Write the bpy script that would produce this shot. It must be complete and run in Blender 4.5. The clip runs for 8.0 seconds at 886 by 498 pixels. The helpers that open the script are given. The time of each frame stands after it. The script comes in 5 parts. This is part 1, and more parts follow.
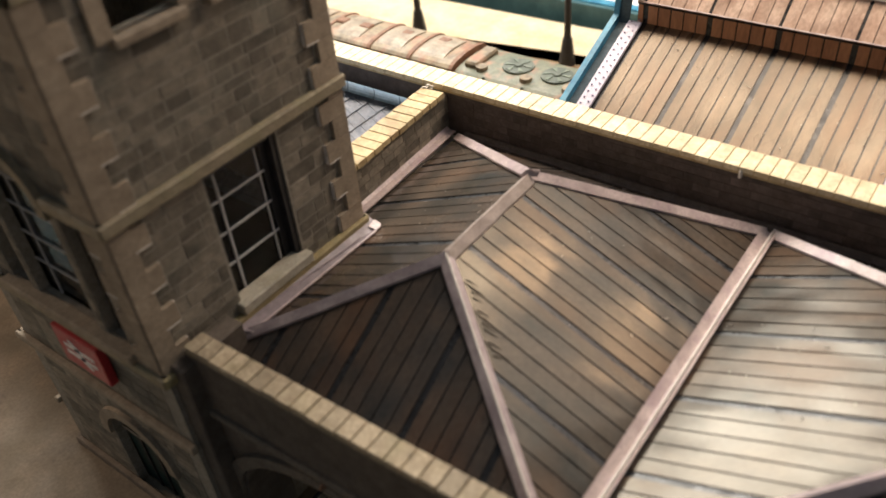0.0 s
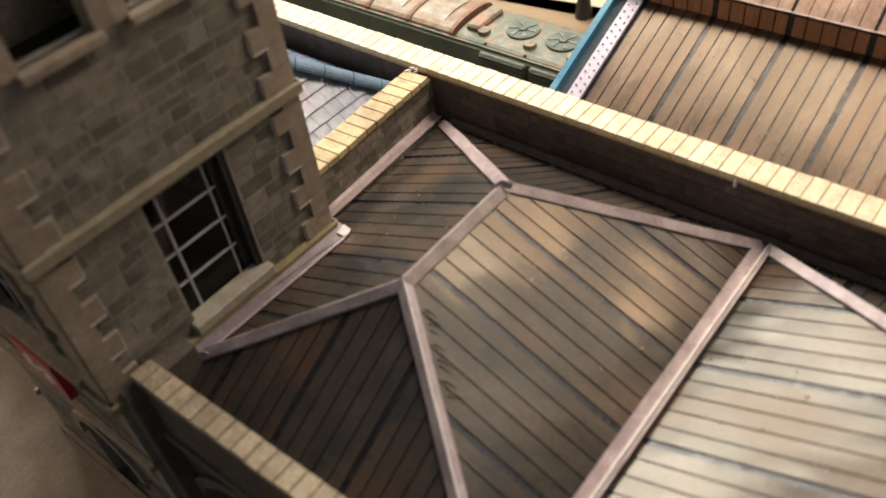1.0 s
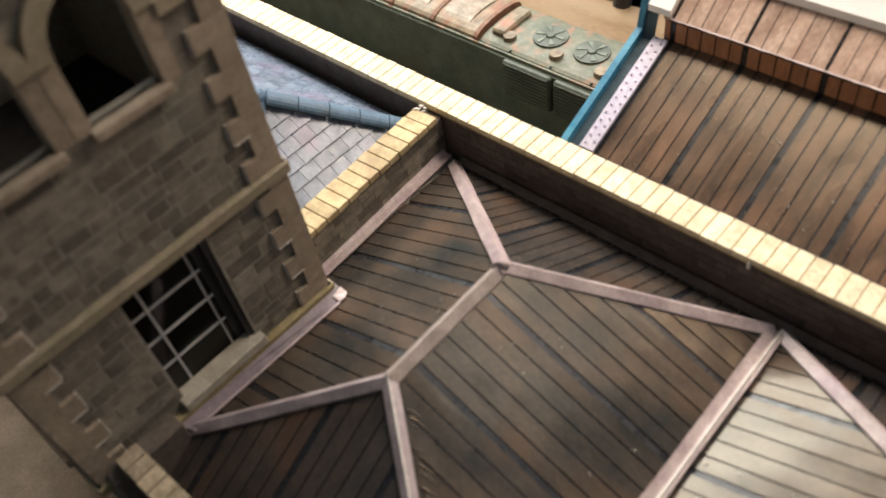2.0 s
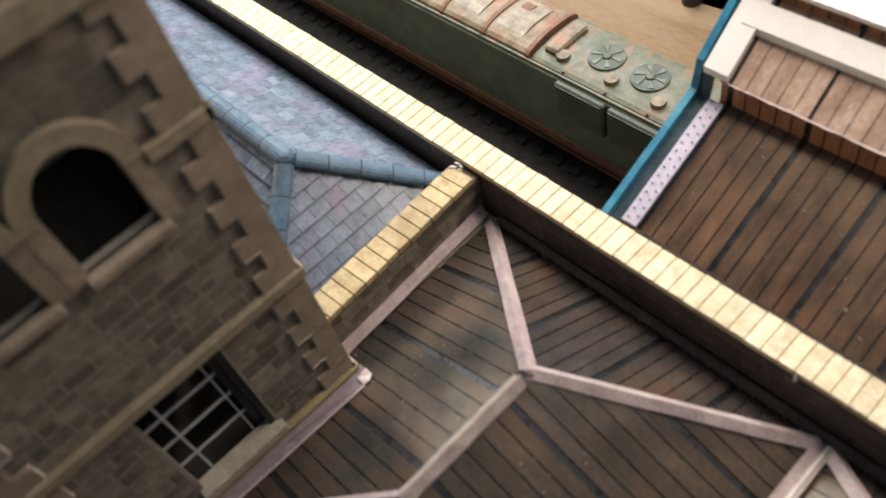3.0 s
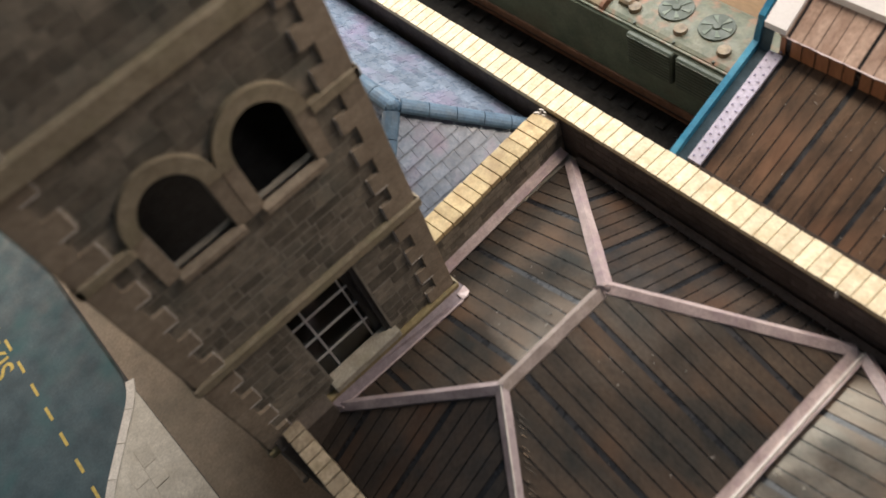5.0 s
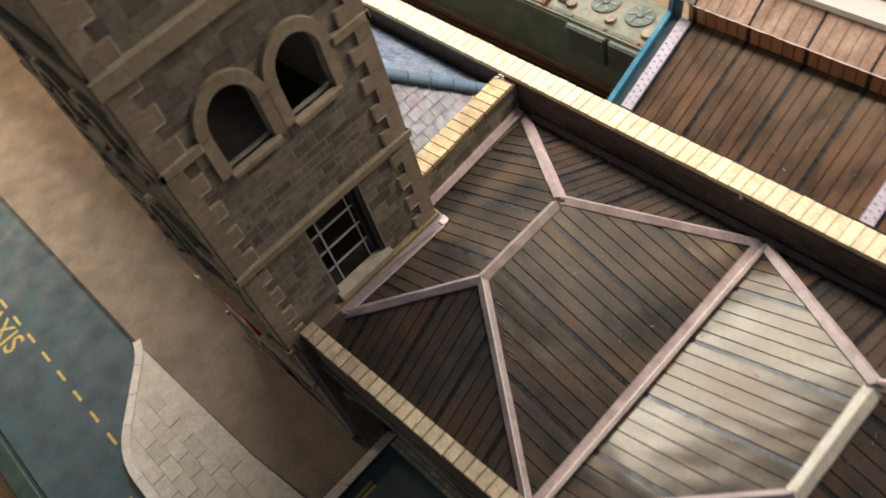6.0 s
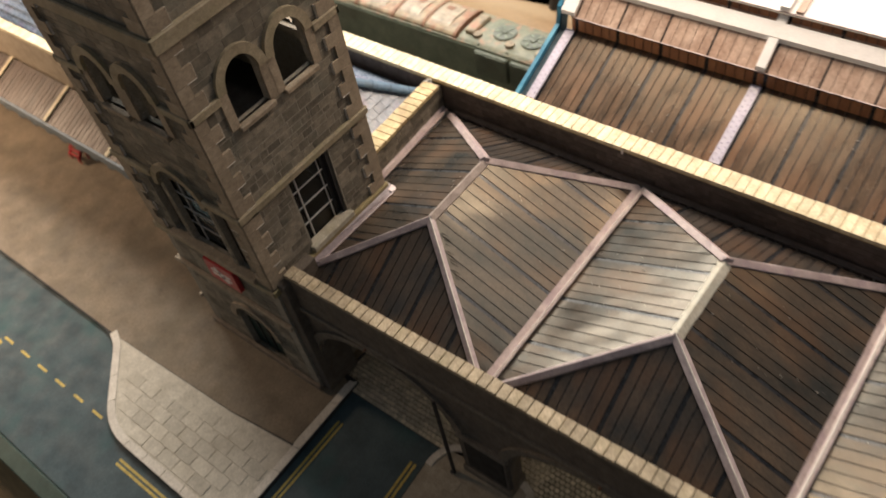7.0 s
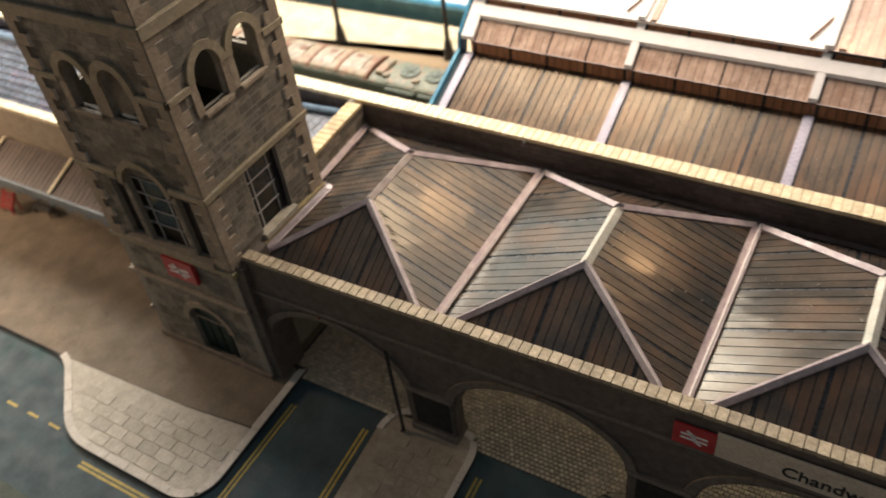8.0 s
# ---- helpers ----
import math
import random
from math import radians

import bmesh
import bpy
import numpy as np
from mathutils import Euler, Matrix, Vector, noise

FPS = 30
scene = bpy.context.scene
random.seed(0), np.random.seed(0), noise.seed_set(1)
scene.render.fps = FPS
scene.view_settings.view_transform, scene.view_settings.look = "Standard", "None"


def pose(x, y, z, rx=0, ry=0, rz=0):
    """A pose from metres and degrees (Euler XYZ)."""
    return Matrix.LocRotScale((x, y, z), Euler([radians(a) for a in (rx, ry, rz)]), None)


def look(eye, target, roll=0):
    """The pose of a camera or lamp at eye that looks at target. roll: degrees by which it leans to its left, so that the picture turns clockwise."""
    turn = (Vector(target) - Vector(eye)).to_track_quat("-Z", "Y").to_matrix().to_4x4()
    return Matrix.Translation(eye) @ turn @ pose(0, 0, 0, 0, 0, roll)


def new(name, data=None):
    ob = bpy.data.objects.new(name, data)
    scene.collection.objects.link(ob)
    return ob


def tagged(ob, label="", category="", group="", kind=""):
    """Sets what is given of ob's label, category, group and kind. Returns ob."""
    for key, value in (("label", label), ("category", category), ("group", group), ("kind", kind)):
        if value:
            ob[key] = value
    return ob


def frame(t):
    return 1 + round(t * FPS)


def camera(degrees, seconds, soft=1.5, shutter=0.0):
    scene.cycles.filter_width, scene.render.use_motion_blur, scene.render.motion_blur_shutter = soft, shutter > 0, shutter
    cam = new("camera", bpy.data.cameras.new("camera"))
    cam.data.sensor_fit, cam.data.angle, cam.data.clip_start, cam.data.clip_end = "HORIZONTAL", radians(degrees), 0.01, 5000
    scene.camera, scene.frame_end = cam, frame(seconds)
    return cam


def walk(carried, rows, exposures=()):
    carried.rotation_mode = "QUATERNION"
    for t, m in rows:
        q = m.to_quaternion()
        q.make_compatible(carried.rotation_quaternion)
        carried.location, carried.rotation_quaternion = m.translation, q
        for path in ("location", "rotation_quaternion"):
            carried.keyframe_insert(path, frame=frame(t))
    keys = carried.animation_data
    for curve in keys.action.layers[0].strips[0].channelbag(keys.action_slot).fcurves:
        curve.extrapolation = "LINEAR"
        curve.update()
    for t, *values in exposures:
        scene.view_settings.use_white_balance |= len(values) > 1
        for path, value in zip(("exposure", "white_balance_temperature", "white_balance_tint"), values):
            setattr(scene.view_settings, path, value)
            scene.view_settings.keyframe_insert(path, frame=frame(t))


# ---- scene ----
# Model railway station, N scale. All plan numbers below are in millimetres.
U = 0.001
cam = camera(56.5, 8.0, 1.6, 0.5)
cam.data.dof.use_dof = True
cam.data.dof.focus_distance = 0.130
cam.data.dof.aperture_fstop = 34.0
# seconds, eye x y z (mm), yaw, pitch, roll (degrees)
PATH = [
    (0.00, 18.40, -87.10, 97.31, 39.51, -38.91, -5.73),
    (0.50, 18.76, -80.28, 98.59, 41.17, -41.12, -6.70),
    (1.00, 18.49, -73.01, 100.94, 44.09, -44.06, -8.18),
    (1.50, 17.79, -65.80, 106.75, 46.89, -46.03, -9.46),
    (2.00, 14.76, -57.58, 109.18, 50.36, -48.56, -11.31),
    (3.50, 5.47, -35.08, 117.74, 65.51, -53.06, -21.33),
    (4.00, 4.22, -31.42, 117.38, 70.31, -54.00, -24.85),
    (4.50, 8.20, -38.92, 122.06, 71.24, -54.45, -25.90),
    (5.80, 27.73, -67.13, 137.41, 61.57, -53.04, -20.20),
    (6.00, 31.86, -71.44, 138.66, 60.38, -52.62, -19.70),
    (6.50, 41.70, -85.06, 141.99, 52.74, -50.11, -15.25),
    (7.00, 51.83, -103.87, 149.77, 47.28, -48.69, -12.72),
    (7.50, 60.86, -121.27, 153.84, 42.62, -47.26, -11.00),
    (8.00, 64.20, -137.44, 149.41, 34.92, -42.74, -8.19)
]


def aim(x, y, z, yaw, pitch, roll):
    a, b = radians(yaw), radians(pitch)
    d = Vector((-math.sin(a) * math.cos(b), math.cos(a) * math.cos(b), math.sin(b)))
    eye = Vector((x, y, z)) * U
    return look(eye, eye + d * 0.2, roll)


walk(cam, [(t, aim(*row)) for t, *row in PATH],
     [(0.0, 0.08, 5820, 12), (1.0, -0.02, 5820, 12), (2.0, 0.0, 5580, 11), (3.5, -0.33, 5430, 11), (4.5, -0.36, 5430, 12), (6.0, -0.07, 5680, 12), (7.0, 0.05, 5920, 12), (8.0, 0.25, 5880, 12)])

# ---- light: a strip lamp behind the station, a broad lamp and warm strips over the tracks, a warm lamp over the forecourt, an added porch lamp and an added far lamp, dim light of the room ----
world = bpy.data.worlds.new("room_light")
scene.world = world
world.use_nodes = True
world.node_tree.nodes["Background"].inputs[0].default_value = (0.94, 0.98, 0.97, 1)
world.node_tree.nodes["Background"].inputs[1].default_value = 0.098


def area_lamp(name, eye, target, sx, sy, watts, colour):
    data = bpy.data.lights.new(name, "AREA")
    data.shape, data.size, data.size_y = "RECTANGLE", sx * U, sy * U
    data.energy, data.color = watts, colour
    ob = new(name, data)
    ob.matrix_world = look(Vector(eye) * U, Vector(target) * U)
    return ob


area_lamp("strip_lamp", (-200, 84, 154), (-125, 0, 36), 230, 50, 0.84, (1.0, 0.88, 0.69))
area_lamp("overhead_lamp", (-40, 130, 262), (-40, -20, 0), 320, 160, 0.62, (1.0, 0.88, 0.74))
area_lamp("led_strip", (-40, 47, 150), (-44, 7, 0), 104, 22, 0.115, (1.0, 0.74, 0.47))
for x, y in ((14, 70), (53, 82), (97, 100)):
    area_lamp("led_lamp", (x, y, 150), (x - 4, y - 40, 0), 18, 16, 0.02, (1.0, 0.60, 0.30))
# Assumed far lamp, added for the pale sheen on the left slopes.
area_lamp("far_sheen_lamp", (-360, 380, 172), (0, -20, 40), 320, 50, 0.16, (0.97, 1.0, 0.86))
area_lamp("room_lamp", (-232, -84, 74), (-140, -52, 4), 30, 30, 0.13, (1.0, 0.68, 0.40))
# Added lamp, unseen, that brightens the cobbled floor.
area_lamp("added_porch_lamp", (48, -40, 29.3), (48, -40, 0), 122, 1.4, 0.0021, (1.0, 0.80, 0.52))


# ---- materials ----
def rgb(c):
    return (c[0], c[1], c[2], 1)


def surface(name, dark, light, size=3.0, fine=0.4, rough=0.6, bump=0.03, vary=0.12, stain=None, stain_size=9.0,
            stain_amount=0.5, stretch=(1, 1, 1), metal=0.0, coat=0.0, island=False, spec=0.5, sheen_size=0.0, rvary=0.12, printed=False, grain_mix=0.55, tint=(1, 1, 1), warp=0.0):
    """A procedural surface: two tones mixed by noise of a given size (mm), fine grain, stains, a shift from piece to piece.
    printed: the pattern runs on from piece to piece. warp: shallow waves of the sheet (mm)."""
    m = bpy.data.materials.new(name)
    m.use_nodes = True
    nt = m.node_tree
    b = nt.nodes["Principled BSDF"]
    geo = nt.nodes.new("ShaderNodeNewGeometry")
    scale = nt.nodes.new("ShaderNodeVectorMath")
    scale.operation = "MULTIPLY"
    scale.inputs[1].default_value = [1000.0 / s for s in stretch]
    nt.links.new(geo.outputs["Position"], scale.inputs[0])
    if island:
        random_value = geo.outputs["Random Per Island"]
    else:
        random_value = nt.nodes.new("ShaderNodeObjectInfo").outputs["Random"]
    shift = nt.nodes.new("ShaderNodeMath")
    shift.operation = "MULTIPLY"
    shift.inputs[1].default_value = 40.0 if vary > 0 and not printed else 0.0
    nt.links.new(random_value, shift.inputs[0])

    def noise_of(mm, detail, moved=True):
        n = nt.nodes.new("ShaderNodeTexNoise")
        n.noise_dimensions = "4D"
        n.inputs["Scale"].default_value = 1.0 / mm
        n.inputs["Detail"].default_value = detail
        n.inputs["Roughness"].default_value = 0.6
        nt.links.new(scale.outputs[0], n.inputs["Vector"])
        if moved:
            nt.links.new(shift.outputs[0], n.inputs["W"])
        return n.outputs["Fac"]

    def ramp(fac, lo, hi, c0, c1):
        r = nt.nodes.new("ShaderNodeValToRGB")
        r.color_ramp.elements[0].position, r.color_ramp.elements[1].position = lo, hi
        r.color_ramp.elements[0].color, r.color_ramp.elements[1].color = c0, c1
        nt.links.new(fac, r.inputs[0])
        return r.outputs[0]

    def mix(fac, a, c, kind="MIX"):
        x = nt.nodes.new("ShaderNodeMix")
        x.data_type, x.blend_type = "RGBA", kind
        for sock, v in ((x.inputs[0], fac), (x.inputs[6], a), (x.inputs[7], c)):
            if isinstance(v, (int, float, tuple)):
                sock.default_value = v
            else:
                nt.links.new(v, sock)
        return x.outputs[2]

    col = ramp(noise_of(size, 3), 0.32, 0.68, rgb(dark), rgb(light))
    grain = noise_of(fine, 2)
    col = mix(grain_mix, col, ramp(grain, 0.25, 0.75, (0.55, 0.55, 0.55, 1), (1.3, 1.3, 1.3, 1)), "MULTIPLY")
    if stain:
        col = mix(ramp(noise_of(stain_size, 2, False), 0.5, 0.72, (0, 0, 0, 1), (stain_amount,) * 3 + (1,)), col, rgb(stain))
    if vary > 0:
        hsv = nt.nodes.new("ShaderNodeHueSaturation")
        rng = nt.nodes.new("ShaderNodeMapRange")
        rng.inputs[3].default_value, rng.inputs[4].default_value = 1 - vary * 1.6, 1 + vary * 1.6
        nt.links.new(random_value, rng.inputs[0])
        nt.links.new(rng.outputs[0], hsv.inputs["Value"])
        nt.links.new(col, hsv.inputs["Color"])
        col = hsv.outputs[0]
    nt.links.new(col, b.inputs["Base Color"])
    rr = nt.nodes.new("ShaderNodeMapRange")
    rr.inputs[1].default_value, rr.inputs[2].default_value = 0.3, 0.7
    rr.inputs[3].default_value, rr.inputs[4].default_value = max(0.02, rough - rvary), min(1.0, rough + rvary)
    nt.links.new(noise_of(sheen_size or size * 0.7, 2, not sheen_size), rr.inputs[0])
    nt.links.new(rr.outputs[0], b.inputs["Roughness"])
    b.inputs["Metallic"].default_value = metal
    b.inputs["Specular IOR Level"].default_value = spec
    b.inputs["Specular Tint"].default_value = rgb(tint)
    b.inputs["Coat Weight"].default_value = coat
    b.inputs["Coat Roughness"].default_value = 0.22
    if bump > 0:
        bp = nt.nodes.new("ShaderNodeBump")
        bp.inputs["Strength"].default_value = 0.6
        bp.inputs["Distance"].default_value = bump * U
        nt.links.new(grain, bp.inputs["Height"])
        if warp > 0:
            wave = nt.nodes.new("ShaderNodeBump")
            wave.inputs["Strength"].default_value = 1.0
            wave.inputs["Distance"].default_value = warp * U
            nt.links.new(noise_of(4.5, 1, False), wave.inputs["Height"])
            nt.links.new(wave.outputs[0], bp.inputs["Normal"])
        nt.links.new(bp.outputs[0], b.inputs["Normal"])
    return m


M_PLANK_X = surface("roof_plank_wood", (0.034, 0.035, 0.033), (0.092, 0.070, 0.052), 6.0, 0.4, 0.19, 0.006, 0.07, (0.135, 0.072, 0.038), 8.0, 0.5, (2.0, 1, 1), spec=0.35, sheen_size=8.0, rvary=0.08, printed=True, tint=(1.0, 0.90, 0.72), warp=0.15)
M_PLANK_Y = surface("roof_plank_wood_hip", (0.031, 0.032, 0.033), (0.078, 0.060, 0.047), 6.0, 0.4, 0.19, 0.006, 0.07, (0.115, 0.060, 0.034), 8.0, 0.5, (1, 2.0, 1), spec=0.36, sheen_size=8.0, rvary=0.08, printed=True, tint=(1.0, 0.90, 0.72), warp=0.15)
M_SHED = surface("shed_plank_wood", (0.032, 0.022, 0.017), (0.118, 0.072, 0.045), 2.6, 0.3, 0.28, 0.008, 0.08, (0.22, 0.098, 0.048), 8.0, 0.5, (1, 5, 1), spec=0.62, sheen_size=4.0, rvary=0.06, printed=True, tint=(1.0, 0.86, 0.66), warp=0.15)
# Glare on the upper tiers is put into these paler plank colours.
M_SHEDPALE = surface("glare_pale_shed_plank", (0.37, 0.255, 0.195), (0.60, 0.455, 0.365), 2.6, 0.4, 0.24, 0.01, 0.06, (0.34, 0.19, 0.125), 9.0, 0.5, (1, 6, 1), spec=0.7, printed=True, tint=(1.0, 0.9, 0.78), warp=0.12)
M_WINGPLANK = surface("canopy_plank_wood", (0.06, 0.042, 0.033), (0.12, 0.08, 0.06), 2.2, 0.5, 0.5, 0.03, 0.12, None, 8.0, 0.5, (1, 5, 1))
M_GAP = surface("joint_black", (0.012, 0.013, 0.015), (0.026, 0.028, 0.032), 2.0, 0.4, 0.3, 0.0, 0.0, spec=0.35)
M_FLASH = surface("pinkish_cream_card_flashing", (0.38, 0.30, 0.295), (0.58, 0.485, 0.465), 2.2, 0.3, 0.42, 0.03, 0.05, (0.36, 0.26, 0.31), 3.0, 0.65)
# Front hips turn from the lamps; their shade is in this tone.
M_FLASHFRONT = surface("shade_toned_mauve_flashing", (0.30, 0.245, 0.25), (0.47, 0.40, 0.40), 2.2, 0.3, 0.42, 0.03, 0.05, (0.24, 0.19, 0.21), 3.0, 0.65)
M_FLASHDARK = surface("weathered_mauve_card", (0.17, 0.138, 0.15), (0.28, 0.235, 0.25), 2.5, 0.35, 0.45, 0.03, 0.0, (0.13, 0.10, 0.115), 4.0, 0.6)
M_RIDGE = surface("pale_green_white_capping", (0.50, 0.47, 0.38), (0.68, 0.66, 0.57), 2.0, 0.35, 0.5, 0.03, 0.05, (0.40, 0.43, 0.36), 4.0, 0.6)
M_COPING = surface("cream_coping_stone", (0.58, 0.485, 0.30), (0.80, 0.715, 0.495), 1.6, 0.35, 0.55, 0.03, 0.07, (0.47, 0.345, 0.175), 3.0, 0.55)
M_STONE = surface("grey_brown_printed_stone", (0.130, 0.115, 0.088), (0.25, 0.220, 0.170), 1.8, 0.35, 0.75, 0.03, 0.24, (0.085, 0.094, 0.078), 7.0, 0.7)
M_STONE_J = surface("grey_brown_printed_stone_rest", (0.130, 0.115, 0.088), (0.25, 0.220, 0.170), 1.8, 0.35, 0.75, 0.03, 0.24, (0.085, 0.094, 0.078), 7.0, 0.7, island=True)
M_MORTAR = surface("pale_mortar", (0.215, 0.195, 0.155), (0.31, 0.285, 0.235), 1.2, 0.3, 0.8, 0.02, 0.0)
M_QUOIN = surface("buff_quoin_stone", (0.245, 0.198, 0.142), (0.36, 0.298, 0.218), 1.5, 0.35, 0.75, 0.02, 0.07, (0.20, 0.16, 0.115), 5.0, 0.55)
M_STRING = surface("mossy_string_course", (0.245, 0.205, 0.135), (0.36, 0.308, 0.212), 1.8, 0.35, 0.75, 0.03, 0.06, (0.215, 0.205, 0.105), 5.0, 0.6)
# Parapet inside faces away from the lamps; that shade is in these colours.
M_INWALL = surface("shade_dark_parapet_inside", (0.075, 0.058, 0.05), (0.125, 0.10, 0.088), 2.0, 0.4, 0.75, 0.03, 0.0, (0.06, 0.05, 0.046), 8.0, 0.6)
M_INSTONE = surface("shade_dark_printed_stone", (0.070, 0.054, 0.046), (0.125, 0.098, 0.085), 2.0, 0.4, 0.7, 0.02, 0.14, (0.055, 0.046, 0.042), 8.0, 0.6)
M_WALL = surface("brown_stone_card_wall", (0.15, 0.12, 0.09), (0.24, 0.195, 0.15), 2.0, 0.4, 0.78, 0.04, 0.0, (0.12, 0.10, 0.08), 9.0, 0.6)
# Darker copies of the stone wall and trim, for the front's shade.
M_ARCADE = surface("shade_dark_stone_front", (0.085, 0.070, 0.056), (0.145, 0.12, 0.096), 2.0, 0.4, 0.78, 0.03, 0.0, (0.07, 0.06, 0.05), 9.0, 0.6)
M_ARCTRIM = surface("shade_dark_buff_trim", (0.12, 0.10, 0.078), (0.19, 0.16, 0.125), 1.6, 0.4, 0.78, 0.03, 0.0)
M_EDGE = surface("bare_white_card_edge", (0.62, 0.58, 0.52), (0.78, 0.74, 0.68), 0.8, 0.2, 0.8, 0.02, 0.0)
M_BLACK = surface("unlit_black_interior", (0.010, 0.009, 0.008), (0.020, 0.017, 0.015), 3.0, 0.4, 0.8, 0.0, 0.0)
M_BAR = surface("white_painted_glazing_bar", (0.40, 0.40, 0.40), (0.52, 0.52, 0.50), 1.0, 0.2, 0.5, 0.0, 0.0)
M_ROAD = surface("blue_grey_road", (0.026, 0.048, 0.060), (0.062, 0.096, 0.110), 7.0, 0.5, 0.7, 0.03, 0.0, (0.022, 0.088, 0.094), 12.0, 0.75)
M_PAVE = surface("pale_paving_slab", (0.46, 0.42, 0.345), (0.60, 0.555, 0.465), 2.4, 0.35, 0.72, 0.02, 0.07, (0.40, 0.355, 0.275), 7.0, 0.5)
# Tan card, also darkened for the shadow before the station.
M_FORECOURT = surface("shade_darkened_tan_forecourt", (0.155, 0.124, 0.088), (0.25, 0.198, 0.138), 7.0, 0.5, 0.75, 0.02, 0.0, (0.108, 0.094, 0.064), 16.0, 0.7)
# Weathered coping tan, made darker for the weaker light on the front.
M_FRONTCOPE = surface("dimmed_weathered_coping_stone", (0.29, 0.235, 0.155), (0.46, 0.385, 0.265), 1.4, 0.35, 0.7, 0.03, 0.12, (0.26, 0.225, 0.13), 3.5, 0.65)
M_DUST = surface("pale_dust_speck", (0.30, 0.28, 0.25), (0.50, 0.47, 0.43), 1.0, 0.3, 0.9, 0.0, 0.2, island=True)
M_KERB = surface("pale_kerb_stone", (0.58, 0.53, 0.46), (0.70, 0.65, 0.57), 2.4, 0.35, 0.7, 0.02, 0.04)
# Black stands for the shaded kerb sides and the gap below them.
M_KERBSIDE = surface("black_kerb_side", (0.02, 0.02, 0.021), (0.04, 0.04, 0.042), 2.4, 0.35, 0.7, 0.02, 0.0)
M_YELLOW = surface("worn_yellow_road_paint", (0.42, 0.31, 0.06), (0.60, 0.46, 0.11), 1.2, 0.3, 0.6, 0.0, 0.0, (0.25, 0.22, 0.10), 3.0, 0.5)
M_SETT = surface("tan_cobble_sett", (0.48, 0.41, 0.295), (0.68, 0.60, 0.455), 1.0, 0.3, 0.7, 0.03, 0.14)
M_SETTBED = surface("dark_joint_dirt", (0.055, 0.045, 0.034), (0.085, 0.072, 0.054), 1.0, 0.3, 0.9, 0.02, 0.0)
M_SETT_J = surface("tan_cobble_sett_rest", (0.48, 0.41, 0.295), (0.68, 0.60, 0.455), 1.0, 0.3, 0.7, 0.03, 0.14, island=True)
M_SLATE = surface("blue_lilac_slate", (0.100, 0.135, 0.190), (0.205, 0.245, 0.32), 2.0, 0.4, 0.30, 0.02, 0.12, (0.225, 0.17, 0.275), 6.0, 0.65, spec=0.6)
M_SLATE_J = surface("blue_lilac_slate_rest", (0.100, 0.135, 0.190), (0.205, 0.245, 0.32), 2.0, 0.4, 0.30, 0.02, 0.12, (0.225, 0.17, 0.275), 6.0, 0.65, island=True, spec=0.6)
M_BLUECAP = surface("blue_ridge_tile", (0.070, 0.120, 0.185), (0.125, 0.195, 0.275), 2.0, 0.4, 0.55, 0.03, 0.08, (0.09, 0.11, 0.13), 3.0, 0.5, spec=0.3)
M_BLUE = surface("blue_painted_bargeboard", (0.02, 0.14, 0.26), (0.06, 0.27, 0.42), 3.0, 0.4, 0.45, 0.02, 0.0, (0.10, 0.30, 0.42), 4.0, 0.5)
M_BLUEDARK = surface("dark_blue_board_side", (0.02, 0.05, 0.07), (0.05, 0.09, 0.12), 2.0, 0.4, 0.6, 0.02, 0.0)
M_WHITE = surface("white_painted_rib", (0.82, 0.81, 0.80), (0.90, 0.89, 0.88), 2.0, 0.3, 0.5, 0.01, 0.0, (0.70, 0.68, 0.68), 4.0, 0.3, grain_mix=0.15)
M_LILAC = surface("lilac_white_riveted_strip", (0.48, 0.455, 0.57), (0.60, 0.57, 0.69), 2.0, 0.3, 0.35, 0.02, 0.0, (0.50, 0.48, 0.53), 4.0, 0.5)
M_RIVET = surface("dark_rivet", (0.25, 0.225, 0.35), (0.32, 0.29, 0.42), 1.0, 0.2, 0.5, 0.0, 0.0)
M_RED = surface("red_enamel_sign", (0.36, 0.018, 0.022), (0.47, 0.035, 0.04), 3.0, 0.4, 0.4, 0.0, 0.0)
M_SIGNWHITE = surface("white_sign_paint", (0.74, 0.73, 0.70), (0.82, 0.81, 0.78), 2.0, 0.3, 0.45, 0.0, 0.0)
M_SIGN = surface("cream_name_board", (0.58, 0.50, 0.38), (0.68, 0.60, 0.47), 3.0, 0.4, 0.5, 0.0, 0.0)
M_INK = surface("black_lettering", (0.014, 0.014, 0.014), (0.02, 0.02, 0.02), 2.0, 0.4, 0.5, 0.0, 0.0)
M_GREEN = surface("dull_green_loco_paint", (0.085, 0.115, 0.082), (0.16, 0.195, 0.14), 5.0, 0.5, 0.5, 0.02, 0.0, (0.11, 0.09, 0.06), 9.0, 0.5)
M_LOCOROOF = surface("rust_streaked_cream_loco_roof", (0.11, 0.085, 0.05), (0.34, 0.27, 0.17), 3.0, 0.5, 0.55, 0.02, 0.0, (0.30, 0.105, 0.055), 5.0, 0.8)
M_LOCOPALE = surface("pale_green_loco_roof", (0.095, 0.115, 0.075), (0.19, 0.19, 0.13), 2.4, 0.5, 0.55, 0.02, 0.0, (0.36, 0.17, 0.10), 3.5, 0.85)
M_RUST = surface("rusty_brown_metal", (0.14, 0.066, 0.036), (0.235, 0.12, 0.065), 2.0, 0.4, 0.65, 0.03, 0.0)
M_LOUVRE = surface("dark_green_louvre", (0.050, 0.066, 0.048), (0.095, 0.112, 0.082), 3.0, 0.4, 0.55, 0.02, 0.0)
M_DARKMETAL = surface("black_metal", (0.012, 0.012, 0.013), (0.028, 0.028, 0.03), 2.0, 0.3, 0.45, 0.02, 0.0)
